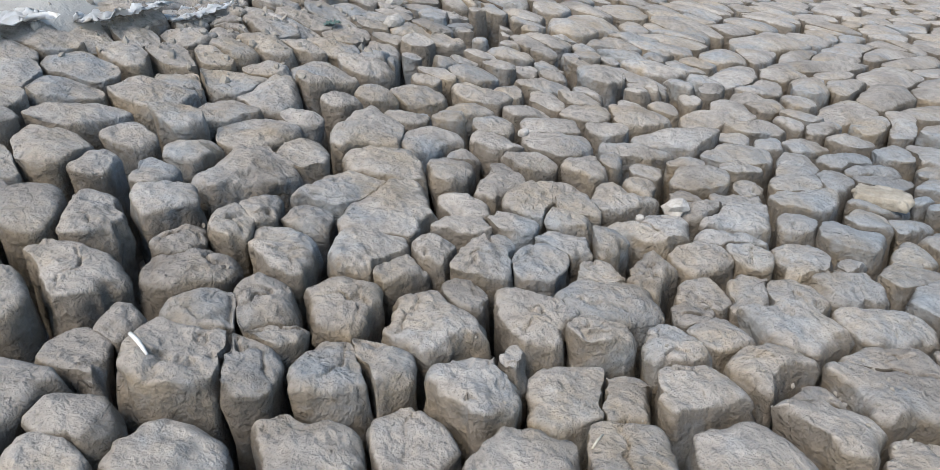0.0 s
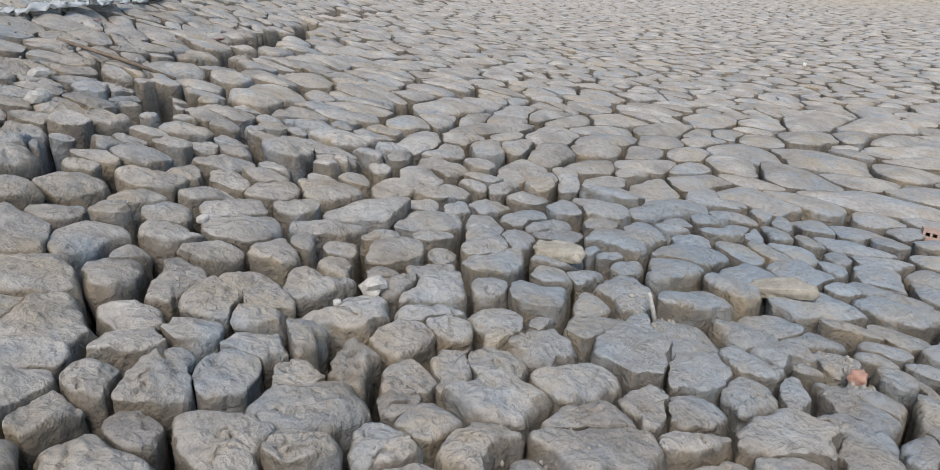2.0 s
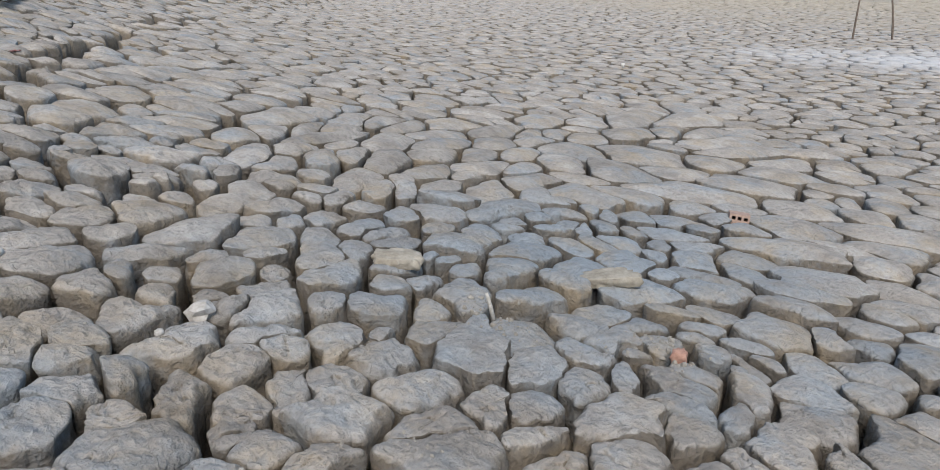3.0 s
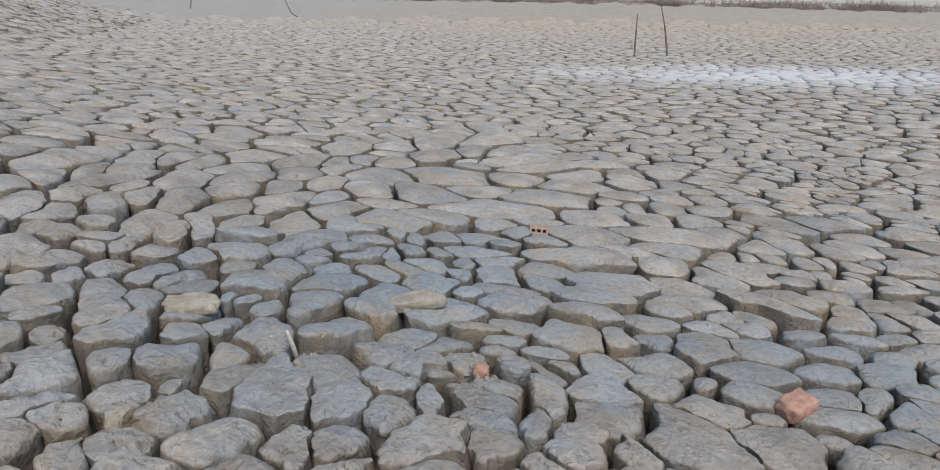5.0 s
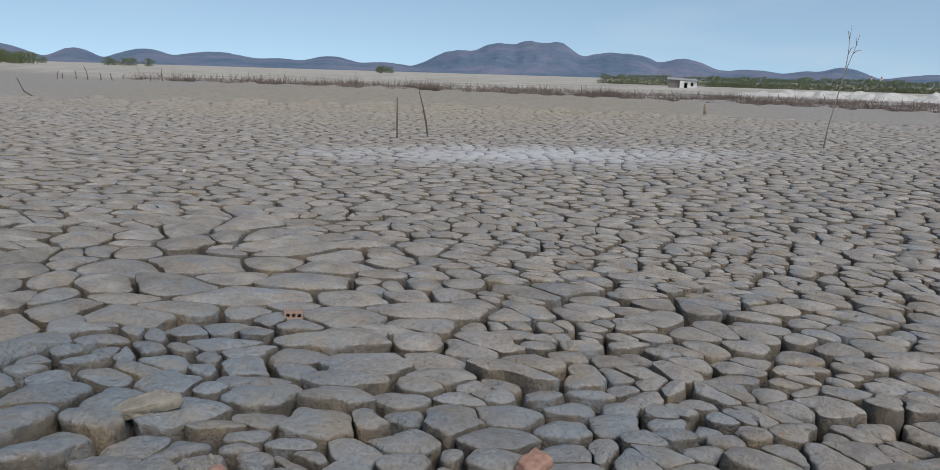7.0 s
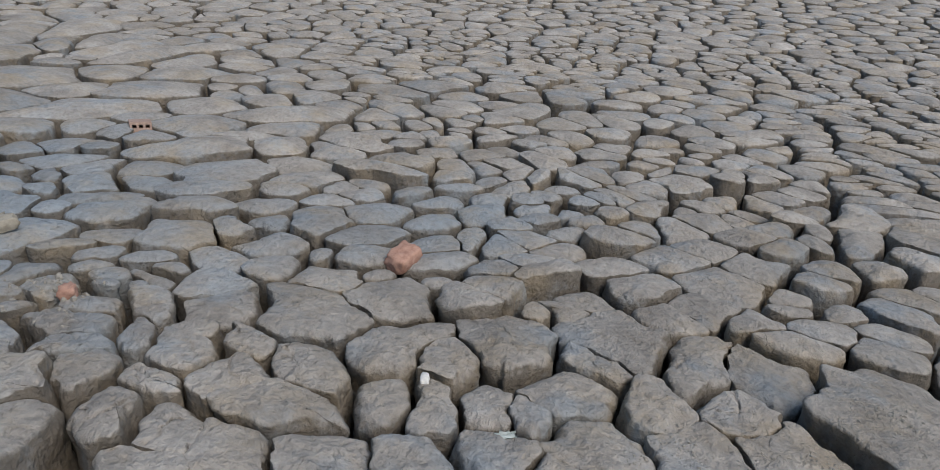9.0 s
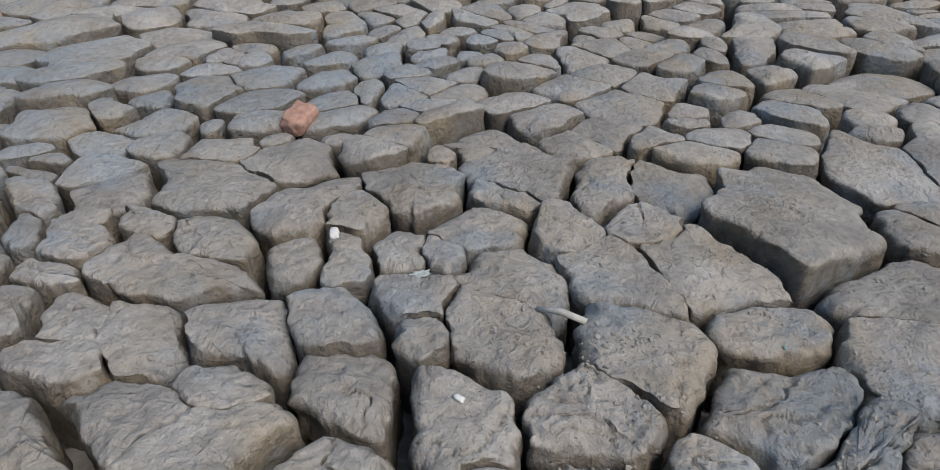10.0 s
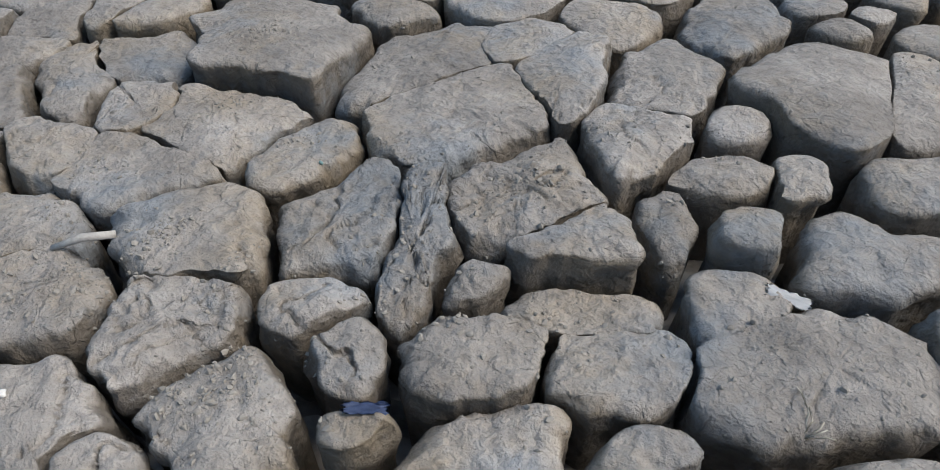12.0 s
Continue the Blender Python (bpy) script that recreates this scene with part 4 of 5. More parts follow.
# ---- the ground: one sheet under the blocks and out to the horizon ----
def ground_sheet():
    rad = np.concatenate([[0.15], 0.15 * 1.06 ** np.arange(1, 179)])
    rad = np.minimum(rad, 4700)
    n = 240
    ang = np.arange(n) * 2 * math.pi / n
    x = CX + np.outer(rad, np.cos(ang)).ravel()
    y = CY + np.outer(rad, np.sin(ang)).ravel()
    d = np.repeat(rad, n)
    z = bank(x, y)
    a = np.degrees(np.arctan2(y - CY, x - CX))
    reach = np.where((a > -28) & (a < 75), 48.0, np.where((a > -40) & (a <= 118), 24.0, np.where((a > -52) & (a < 142), 9.0, 4.0)))
    fade = np.clip((reach - d) / (0.12 * reach), 0, 1)
    shore = np.array([on_shore(px, py, 0.12) for px, py in zip(x, y)]) & (d < 40)
    fade = np.where(shore, 0.0, fade)
    z = z - 0.012 - (depth_at(d) - 0.03) * fade + 0.012 * vnoise(flat3(x * 3, y * 3), 44) * (d < 60)
    z += np.where(shore, 0.03 * vnoise(flat3(x * 1.7, y * 1.7), 45) + 0.02 * vnoise(flat3(x * 7, y * 7), 46), 0)
    # the far shore: low on the reedy side, higher under the trees
    rim = np.interp(a, [-60, 2, 30, 50, 58, 80, 120], [115, 107, 92, 112, 190, 190, 60])
    up = np.interp(a, [-60, 40, 52, 58, 120], [0.35, 0.35, 0.6, 1.6, 1.6])
    z += up * np.clip((d - rim) / 18, 0, 1)
    i, k = np.meshgrid(np.arange(n), np.arange(len(rad) - 1))
    i, k = i.ravel(), k.ravel()
    j = (i + 1) % n
    q = np.stack([k * n + i, (k + 1) * n + i, (k + 1) * n + j, k * n + j], 1)
    cap = np.stack([np.arange(1, n - 1) * 0, np.arange(1, n - 1), np.arange(2, n)], 1)
    me = mesh_from("ground", np.stack([x, y, z], 1), [q], [cap], mud_far)
    land = me.attributes.new("land", "FLOAT", "POINT")
    land.data.foreach_set("value", np.clip((d - rim) / 14.0, 0, 1).astype(np.float32))
    return me


ground = tagged(new("ground", ground_sheet()), "dried-out lake bed of cracked grey-brown mud", "ground", kind="structure")

NEAR_BLOCKS = 300


def block_distance(b):
    ks = order[b]
    x = sum(sites[k][0] for k in ks) / len(ks)
    y = sum(sites[k][1] for k in ks) / len(ks)
    a = math.degrees(math.atan2(y - CY, x - CX))
    return math.hypot(x - CX, y - CY) + (0 if -62 < a < 128 else 3.0)


ranked = sorted(order, key=block_distance)
rest = {1: Heap(), 2: Heap(), 3: Heap()}
for place, b in enumerate(ranked):
    d = block_distance(b)
    level = 0 if d < 2.3 else 1 if d < 4.6 else 2 if d < 11 else 3
    single = place < NEAR_BLOCKS
    heap = Heap() if single else rest[max(level, 1)]
    for k in order[b]:
        outline = piece_outline(k)
        if outline:
            add_piece(heap, outline, level if single else max(level, 1), k, b)
    if single and heap.n:
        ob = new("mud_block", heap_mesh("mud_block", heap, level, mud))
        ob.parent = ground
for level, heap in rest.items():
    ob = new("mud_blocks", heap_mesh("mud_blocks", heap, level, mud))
    ob.parent = ground
    tagged(ob, "field of cracked dry mud blocks", kind="stuff")

# ---- small helpers for things ----


def part(name, bm, material, parent=None, label="", smooth=False):
    me = bpy.data.meshes.new(name)
    bm.to_mesh(me)
    bm.free()
    if smooth:
        me.polygons.foreach_set("use_smooth", [True] * len(me.polygons))
    me.materials.append(material)
    ob = new(name, me)
    if parent:
        ob.parent = parent
    if label:
        tagged(ob, label)
    return ob


def empty(name, m):
    ob = new(name)
    ob.matrix_world = m
    return ob


def top(x, y):
    return float(bank(np.float64(x), np.float64(y)))


def polar(azimuth, distance, z=-0.75):
    a = radians(azimuth)
    return Vector((1.41 + distance * math.cos(a), 1.86 + distance * math.sin(a), z))


def tube(bm, points, radii, sides=7):
    """A bent, tapered rod through points."""
    rows = []
    for k, p in enumerate(points):
        p = Vector(p)
        d = Vector(points[min(k + 1, len(points) - 1)]) - Vector(points[max(k - 1, 0)])
        u = d.orthogonal().normalized()
        w = d.normalized().cross(u)
        rows.append([bm.verts.new(p + (u * math.cos(t) + w * math.sin(t)) * radii[k]) for t in (2 * math.pi * s / sides for s in range(sides))])
    for a, b in zip(rows, rows[1:]):
        for k in range(sides):
            bm.faces.new((a[k], a[(k + 1) % sides], b[(k + 1) % sides], b[k]))
    bm.faces.new(rows[0][::-1])
    bm.faces.new(rows[-1])


def lump(bm, size, seed, cuts=3, rough=0.18, freq=2.2, at=(0, 0, 0), square=0.45):
    """A broken, uneven stone or clod of about the given size."""
    made = bmesh.ops.create_icosphere(bm, subdivisions=cuts, radius=1.0)["verts"]
    off = Vector((seed * 3.17, seed * 1.31, seed * 7.7))
    for v in made:
        p = v.co.copy()
        m = max(abs(p.x), abs(p.y), abs(p.z))
        p = p.lerp(p / m * 0.86, square)
        q = Vector((p.x, p.y * size[1] / size[0], p.z * size[2] / size[0])) * freq
        n = noise.noise(q + off) + 0.45 * noise.noise(q * 2.7 + off) + 0.2 * noise.noise(q * 6 + off)
        p *= 1 + rough * n
        v.co = Vector((p.x * size[0] / 2 + at[0], p.y * size[1] / 2 + at[1], p.z * size[2] / 2 + at[2]))


def plain_material(name, a, b, scale, rough=0.85, depth=0.004, bump_scale=None):
    m, nodes, links, bs = mat(name, rough)
    co = nodes.new("ShaderNodeTexCoord").outputs["Object"]
    n1 = noise_tex(nodes, links, co, scale, 5, 0.65)
    links.new(ramp(nodes, links, n1, [(0.3, a), (0.7, b)]), bs.inputs["Base Color"])
    n2 = noise_tex(nodes, links, co, bump_scale or scale * 3, 5, 0.7)
    bump(nodes, links, bs, [(n2, depth, 0.7)])
    return m


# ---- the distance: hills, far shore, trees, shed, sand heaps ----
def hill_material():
    m, nodes, links, b = mat("hazy_far_hill", 0.95)
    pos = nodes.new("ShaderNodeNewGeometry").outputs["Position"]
    # the haze of distance is painted blue-grey into woods and slopes alike
    hazy_wood = ramp(nodes, links, noise_tex(nodes, links, pos, 0.004, 6, 0.7), [(0.38, (0.092, 0.15, 0.215)), (0.5, (0.13, 0.172, 0.245)), (0.64, (0.195, 0.205, 0.275))])
    col = mixed(nodes, links, ramp(nodes, links, noise_tex(nodes, links, pos, 0.02, 5, 0.75), [(0.5, grey(0)), (0.72, grey(0.55))]), hazy_wood, (0.235, 0.225, 0.27))
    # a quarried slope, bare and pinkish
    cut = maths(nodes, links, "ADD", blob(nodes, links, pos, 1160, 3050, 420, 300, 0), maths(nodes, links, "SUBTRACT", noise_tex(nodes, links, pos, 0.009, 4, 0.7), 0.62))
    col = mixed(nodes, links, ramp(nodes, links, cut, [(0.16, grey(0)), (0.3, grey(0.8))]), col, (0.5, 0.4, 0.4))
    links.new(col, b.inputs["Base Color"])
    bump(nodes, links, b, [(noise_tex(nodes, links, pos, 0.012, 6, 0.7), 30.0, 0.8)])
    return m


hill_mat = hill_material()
HILLS = [(76, 2.0, 6), (70, 2.2, 6), (64.5, 1.75, 3.6), (61.5, 1.3, 2.5), (58.4, 1.33, 2.0), (55.4, 1.05, 2.2), (50.9, 0.92, 1.5), (46.6, 1.02, 2.2), (42, 0.98, 3.4),
         (37.5, 0.66, 3), (33.8, 0.93, 2.4), (30, 0.62, 3), (24.2, 1.68, 2.6), (21.2, 2.28, 2.6), (18.9, 2.42, 2.2), (16.9, 2.42, 2.2), (13, 1.75, 3.2), (11, 1.6, 2.4), (7.6, 1.46, 2.6), (3, 0.8, 3.5),
         (-0.8, 0.8, 2.0), (-3, 1.08, 2.0), (-8.6, 0.75, 3.5), (-16, 1.0, 5), (-28, 1.2, 7)]


def hills():
    n, rows = 900, 26
    az = np.linspace(-42, 86, n)
    peak = np.zeros(n)
    for a, el, w in HILLS:
        peak += (el * np.exp(-0.8 * ((az - a) / w) ** 2)) ** 5
    peak = peak ** (1 / 5)
    rr = np.linspace(0, 1, rows)
    v = []
    for r in rr:
        dist = 2500 + 1500 * r
        shape = np.sin(np.pi * min(r / 0.62, 1) / 2) ** 1.2 if r < 0.62 else 1 - ((r - 0.62) / 0.38) ** 2
        crest = 2500 + 1500 * 0.62
        spur = vnoise(flat3(az * 0.55, np.full(n, r * 4.0)), 71) * 0.22 + vnoise(flat3(az * 1.7, np.full(n, r * 9)), 72) * 0.1
        h = (np.tan(np.radians(peak)) * crest + 2) * shape * (1 + spur * (1 - shape) * 1.6 + (0.016 * vnoise(flat3(az * 1.9, np.full(n, 1.0)), 73) + 0.011 * vnoise(flat3(az * 5.3, np.full(n, 1.0)), 74)) * shape)
        v.append(np.stack([1.41 + dist * np.cos(np.radians(az)), 1.86 + dist * np.sin(np.radians(az)), h - 1.0], 1))
    i, k = np.meshgrid(np.arange(n - 1), np.arange(rows - 1))
    i, k = i.ravel(), k.ravel()
    q = np.stack([k * n + i, k * n + i + 1, (k + 1) * n + i + 1, (k + 1) * n + i], 1)
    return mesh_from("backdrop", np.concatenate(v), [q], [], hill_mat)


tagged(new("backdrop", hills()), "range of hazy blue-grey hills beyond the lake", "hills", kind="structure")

bark = plain_material("bark", (0.06, 0.045, 0.035), (0.16, 0.125, 0.095), 30, 0.9, 0.003)
leaf_mat = plain_material("far_leaves", (0.085, 0.115, 0.06), (0.19, 0.215, 0.105), 1.2, 0.8, 0.02)


def tree(m, height, spread, seed):
    """A low shore tree: a forked trunk and a ragged crown of leaf clumps."""
    rg = random.Random(seed)
    thing = empty("tree", m)
    bm = bmesh.new()
    tube(bm, [(0, 0, -0.2), (0.05, 0, height * 0.3), (0.12, 0.05, height * 0.62)], [0.1, 0.075, 0.04], 6)
    for k in range(4):
        a = rg.uniform(0, 6.28)
        tube(bm, [(0.05, 0, height * 0.28), (spread * 0.22 * math.cos(a), spread * 0.22 * math.sin(a), height * 0.6)], [0.05, 0.02], 5)
    part("trunk", bm, bark, thing)
    verts, tris = [], []
    for k in range(100):
        a, u = rg.uniform(0, 6.28), rg.random() ** 0.5
        h = rg.uniform(0.02, 1.0)
        lim = spread / 2 * (1 - 0.75 * abs(h - 0.45) ** 1.4 * 1.5) * rg.uniform(0.75, 1.1)
        c = Vector((u * lim * math.cos(a), u * lim * math.sin(a), h * height))
        for _ in range(22):
            p = c + Vector((rg.gauss(0, 0.2), rg.gauss(0, 0.2), rg.gauss(0, 0.17)))
            e1 = Vector((rg.uniform(-1, 1), rg.uniform(-1, 1), rg.uniform(-1, 1))) * 0.19
            e2 = Vector((rg.uniform(-1, 1), rg.uniform(-1, 1), rg.uniform(-1, 1))) * 0.16
            n0 = len(verts)
            verts += [p, p + e1, p + e2]
            tris.append((n0, n0 + 1, n0 + 2))
    me = mesh_from("crown", np.array([tuple(v) for v in verts]), [], [np.array(tris)], leaf_mat, False)
    new("crown", me).parent = thing
    return thing


TREE_LABEL = "low bushy green tree on the far shore"
kinds = [tree(polar(a, d, z) and pose(*polar(a, d, z)), h, s, k) for k, (a, d, z, h, s) in enumerate(
    ((65.8, 240, 0.6, 3.6, 5.2), (64.3, 240, 0.6, 5.2, 3.2), (61.2, 245, 0.6, 3.4, 6.0), (57.0, 250, 0.6, 2.7, 5.0), (5.4, 225, -0.6, 3.0, 5.5)))]
for t in kinds:
    tagged(t, TREE_LABEL, "tree", "shore trees")
rg = random.Random(5)
for a in (73.4, 72.9, 72.3, 71.8, 71.3, 70.8, 70.3, 69.8, 69.2, 68.6, 68.0, 67.4, 66.6, 65.0, 63.7, 63.2, 62.4, 61.8, 60.8, 60.4, 59.6, 58.7, 58.0, 57.5, 56.6, 56.2, 55.8, 55.4, 55.0, 54.7, 54.3, 54.0, 53.4, 52.8, 48.9, 48.4, 48.0, 47.6, 46.5, 30.3, 29.8, 29.3):
    near_gap = a < 53
    src = kinds[rg.choice((0, 2, 3))] if not near_gap else kinds[3]
    p = polar(a + rg.uniform(-0.2, 0.2), (255 if not near_gap else 330) + rg.uniform(-12, 12), 0.5)
    copy_thing(src, pose(*p, 0, 0, rg.uniform(0, 360)) @ Matrix.Scale(rg.uniform(1.3, 1.8) if a > 66 else rg.uniform(0.8, 1.15), 4))
    if not near_gap:
        copy_thing(kinds[rg.choice((0, 2))], pose(*polar(a + rg.uniform(0.1, 0.5), 275 + rg.uniform(-8, 8), 0.6), 0, 0, rg.uniform(0, 360)))
az_ = 13.2
while az_ > -13:
    p = polar(az_, 228 + rg.uniform(-10, 14), -0.75 if az_ < 6 else -1.2)
    copy_thing(kinds[rg.choice((2, 0, 4, 4))], pose(*p, 0, 0, rg.uniform(0, 360)))
    az_ -= rg.uniform(0.28, 0.55) if az_ < 5.8 or az_ > 8.9 else 0.75

# dead reeds and brushwood along the far edge
reed_mat = plain_material("dead_reed", (0.085, 0.064, 0.056), (0.25, 0.2, 0.17), 0.5, 0.95, 0.01)


def reeds():
    """The belt is narrow on the wooded side and comes far out onto the bed on the other."""
    rg = random.Random(3)
    verts, tris = [], []
    for k in range(85000):
        az = rg.uniform(-24, 48)
        front = np.interp(az, [-24, 0, 10, 20, 30, 45, 48], [72, 78, 82, 88, 95, 108, 114])
        depth = max(14.0, 112 - front)
        dist = front + depth * rg.random() ** 1.3 + 2.5 * math.sin(az * 2.1) + 1.5 * math.sin(az * 5.3)
        x, y = 1.41 + dist * math.cos(radians(az)), 1.86 + dist * math.sin(radians(az))
        clump = 0.5 + 0.55 * noise.noise((x * 0.16, y * 0.16, 0)) + 0.45 * noise.noise((x * 0.7, y * 0.7, 3.0))
        if rg.random() > 1.9 * (clump - 0.32) or rg.random() < max(0.0, (az - 34) / 24):
            continue
        h = (0.22 + 0.75 * rg.random() ** 3) * (0.35 + 0.85 * clump) * np.interp(az, [0, 20, 30], [1, 1.5, 1.8]) + (0.6 if rg.random() < 0.02 else 0)
        w = rg.uniform(0.02, 0.06)
        if rg.random() < 0.16:
            lean = Vector((rg.gauss(0, 0.3), rg.gauss(0, 0.3), 1)) * h
        else:
            lean = Vector((rg.gauss(0, 1.0), rg.gauss(0, 1.0), rg.uniform(0.15, 0.75))) * h
        p = Vector((x, y, -0.76))
        a = rg.uniform(0, 3.14)
        e = Vector((math.cos(a), math.sin(a), 0)) * w
        f = Vector((-math.sin(a), math.cos(a), 0)) * w
        n0 = len(verts)
        verts += [p - e, p + f, p + e, p + lean]
        tris += [(n0, n0 + 1, n0 + 3), (n0 + 1, n0 + 2, n0 + 3), (n0 + 2, n0, n0 + 3)]
    return mesh_from("dead_reeds", np.array([tuple(v) for v in verts]), [], [np.array(tris)], reed_mat, False)


tagged(new("dead_reeds", reeds()), "dead brown reeds and brushwood along the far shore", "reeds", kind="stuff")

# thin dark stakes at the end of the reed belt
stake_mat = plain_material("weathered_wood", (0.075, 0.058, 0.045), (0.19, 0.15, 0.115), 25, 0.9, 0.002)


def stake(points, radii, label, group="", name="stake", category="stake"):
    base = Vector(points[0])
    bm = bmesh.new()
    rel = [Vector(p) - base for p in points]
    tube(bm, [rel[0] - Vector((0, 0, 0.25)), *rel], [radii[0], *radii], 8)
    ob = part(name, bm, stake_mat, smooth=True)
    ob.location = base
    return tagged(ob, label, category, group)


rg = random.Random(9)
for a in (52.0, 51.7, 50.9, 50.2, 49.4, 48.7, 48.0, 47.2, 46.3, 45.5):
    p = polar(a, 106 + rg.uniform(-4, 6), -0.75)
    h = rg.uniform(0.6, 1.7)
    stake([p, p + Vector((rg.gauss(0, 0.08), rg.gauss(0, 0.08), h * 0.5)), p + Vector((rg.gauss(0, 0.2), rg.gauss(0, 0.2), h))], [0.06, 0.05, 0.035],
          "thin dark wooden stake among dead reeds", "far stakes")

# the two stakes by the salt, and the odd ones out on the bed
p = Vector((22.46, 13.38, top(22.46, 13.38)))
stake([p, p + Vector((0.0, 0.0, 0.7)), p + Vector((0.01, 0.0, 1.3))], [0.028, 0.026, 0.022], "straight thin wooden stake in the cracked mud", "stakes by the salt crust")
p = Vector((23.58, 12.83, top(23.58, 12.83)))
side_way = Vector((-0.44, 0.9, 0)) * -1
stake([p, p - side_way * 0.07 + Vector((0, 0, 0.5)), p - side_way * 0.16 + Vector((0, 0, 0.95)), p - side_way * 0.31 + Vector((0, 0, 1.52))],
      [0.03, 0.034, 0.026, 0.018], "crooked leaning wooden stake in the cracked mud", "stakes by the salt crust")
p = Vector((36.2, 64.0, top(36.2, 64.0)))
stake([p, p + Vector((0.08, -0.06, 0.6)), p + Vector((0.25, -0.15, 1.2))], [0.05, 0.045, 0.03], "thin dark stick standing in the mud", "far sticks")
p = Vector((32.6, 44.0, top(32.6, 44.0)))
stake([p, p + Vector((-0.35, 0.25, 0.3)), p + Vector((-0.6, 0.45, 1.1))], [0.045, 0.04, 0.025], "thin dark bent stick leaning in the mud", "far sticks")
p = Vector((51.5, 6.85, top(51.5, 6.85)))
bm = bmesh.new()
tube(bm, [(0, 0, -0.1), (0.02, 0.01, 0.25), (0, 0.03, 0.5), (0.02, 0.06, 0.66)], [0.12, 0.11, 0.10, 0.06], 9)
stump_mat = plain_material("pale_stump_wood", (0.22, 0.185, 0.13), (0.36, 0.31, 0.23), 20, 0.9, 0.004)
ob = part("stump", bm, stump_mat, smooth=True)
ob.location = p
tagged(ob, "short weathered wooden stump on the lake bed", "stump")

p = Vector((-0.03, 6.57, top(-0.03, 6.57)))
stake([p, p + Vector((0.006, 0.0, 0.2)), p + Vector((0.014, 0.004, 0.4))], [0.017, 0.016, 0.014], "short brown wooden stake on the pale bank")

# bare sapling
p = Vector((29.16, 0.68, top(29.16, 0.68)))
thing = empty("sapling", Matrix.Translation(p))
rt_ = Vector((0.07, -0.6, 0))
dead_wood = plain_material("dead_sapling_wood", (0.22, 0.19, 0.165), (0.36, 0.325, 0.285), 25, 0.9, 0.002)
bm = bmesh.new()
tube(bm, [rt_ * 0 - Vector((0, 0, 0.3)), rt_ * 0.14 + Vector((0, 0, 0.7)), rt_ * 0.34 + Vector((0, 0, 1.5)), rt_ * 0.5 + Vector((0, 0, 2.1)), rt_ * 0.62 + Vector((0, 0, 2.7))], [0.028, 0.024, 0.02, 0.017, 0.013], 8)
part("trunk", bm, dead_wood, thing, smooth=True)
for off in ([(0.62, 2.7), (0.66, 3.2), (0.62, 3.6), (0.66, 4.05)], [(0.56, 2.4), (0.8, 2.95), (1.02, 3.45), (1.1, 3.75)], [(0.64, 3.1), (0.76, 3.3), (0.88, 3.36)], [(0.9, 3.15), (1.1, 3.25), (1.32, 3.26)], [(0.62, 3.6), (0.52, 3.85)], [(1.0, 3.4), (0.94, 3.65)]):
    bm = bmesh.new()
    tube(bm, [rt_ * a + Vector((0, 0, h)) for a, h in off], [0.013 - 0.002 * k for k in range(len(off))], 6)
    part("branch", bm, dead_wood, thing, smooth=True)
tagged(thing, "bare leafless sapling standing in the cracked mud", "sapling")

# shed
white_wall = plain_material("white_plaster", (0.62, 0.60, 0.56), (0.80, 0.79, 0.76), 1.5, 0.9, 0.01)
grey_wall = plain_material("grey_block_wall", (0.17, 0.155, 0.14), (0.27, 0.25, 0.22), 1.2, 0.9, 0.01)
roof_mat = plain_material("sheet_roof", (0.24, 0.235, 0.23), (0.36, 0.35, 0.33), 0.8, 0.7, 0.02)
dark_mat = plain_material("dark_inside", (0.015, 0.014, 0.013), (0.03, 0.028, 0.026), 2.0, 0.9, 0.002)


def box(bm, x0, y0, z0, x1, y1, z1):
    vs = [bm.verts.new((x, y, z)) for x in (x0, x1) for y in (y0, y1) for z in (z0, z1)]
    for f in ((0, 1, 3, 2), (4, 6, 7, 5), (0, 4, 5, 1), (2, 3, 7, 6), (0, 2, 6, 4), (1, 5, 7, 3)):
        bm.faces.new([vs[k] for k in f])


p = polar(7.5, 172, -0.6)
# local x runs to the viewer's right, local y away
shed = empty("shed", pose(p.x, p.y, p.z, 0, 0, -82.5))
bm = bmesh.new()
for x0, x1 in ((-0.6, 0.35), (1.05, 1.75), (2.3, 3.0)):
    box(bm, x0, 0, 0, x1, 0.2, 1.7)
box(bm, 0.35, 0, 1.35, 1.05, 0.2, 1.7)
box(bm, 1.75, 0, 1.35, 2.3, 0.2, 1.7)
box(bm, 1.75, 0, 0, 2.3, 0.2, 0.6)
part("wall", bm, white_wall, shed, "white plastered front wall")
bm = bmesh.new()
box(bm, -3.1, 0.6, 0, -0.6, 0.8, 1.9)
box(bm, -3.1, 0.8, 0, -2.9, 5, 1.9)
box(bm, 2.8, 0.2, 0, 3.0, 5, 1.7)
box(bm, -2.9, 4.8, 0, 2.8, 5.0, 1.7)
part("wall", bm, grey_wall, shed, "grey block side wall")
bm = bmesh.new()
vs = [bm.verts.new(c) for c in ((-3.5, 0.3, 1.95), (3.3, -0.5, 1.7), (3.0, 5.2, 2.05), (-3.3, 5.2, 2.4), (-3.5, 0.3, 2.05), (3.3, -0.5, 1.8), (3.0, 5.2, 2.15), (-3.3, 5.2, 2.5))]
for f in ((3, 2, 1, 0), (4, 5, 6, 7), (0, 1, 5, 4), (1, 2, 6, 5), (2, 3, 7, 6), (3, 0, 4, 7)):
    bm.faces.new([vs[k] for k in f])
part("roof", bm, roof_mat, shed, "grey sheet roof")
tagged(shed, "small derelict shed with white wall and grey roof", "shed")

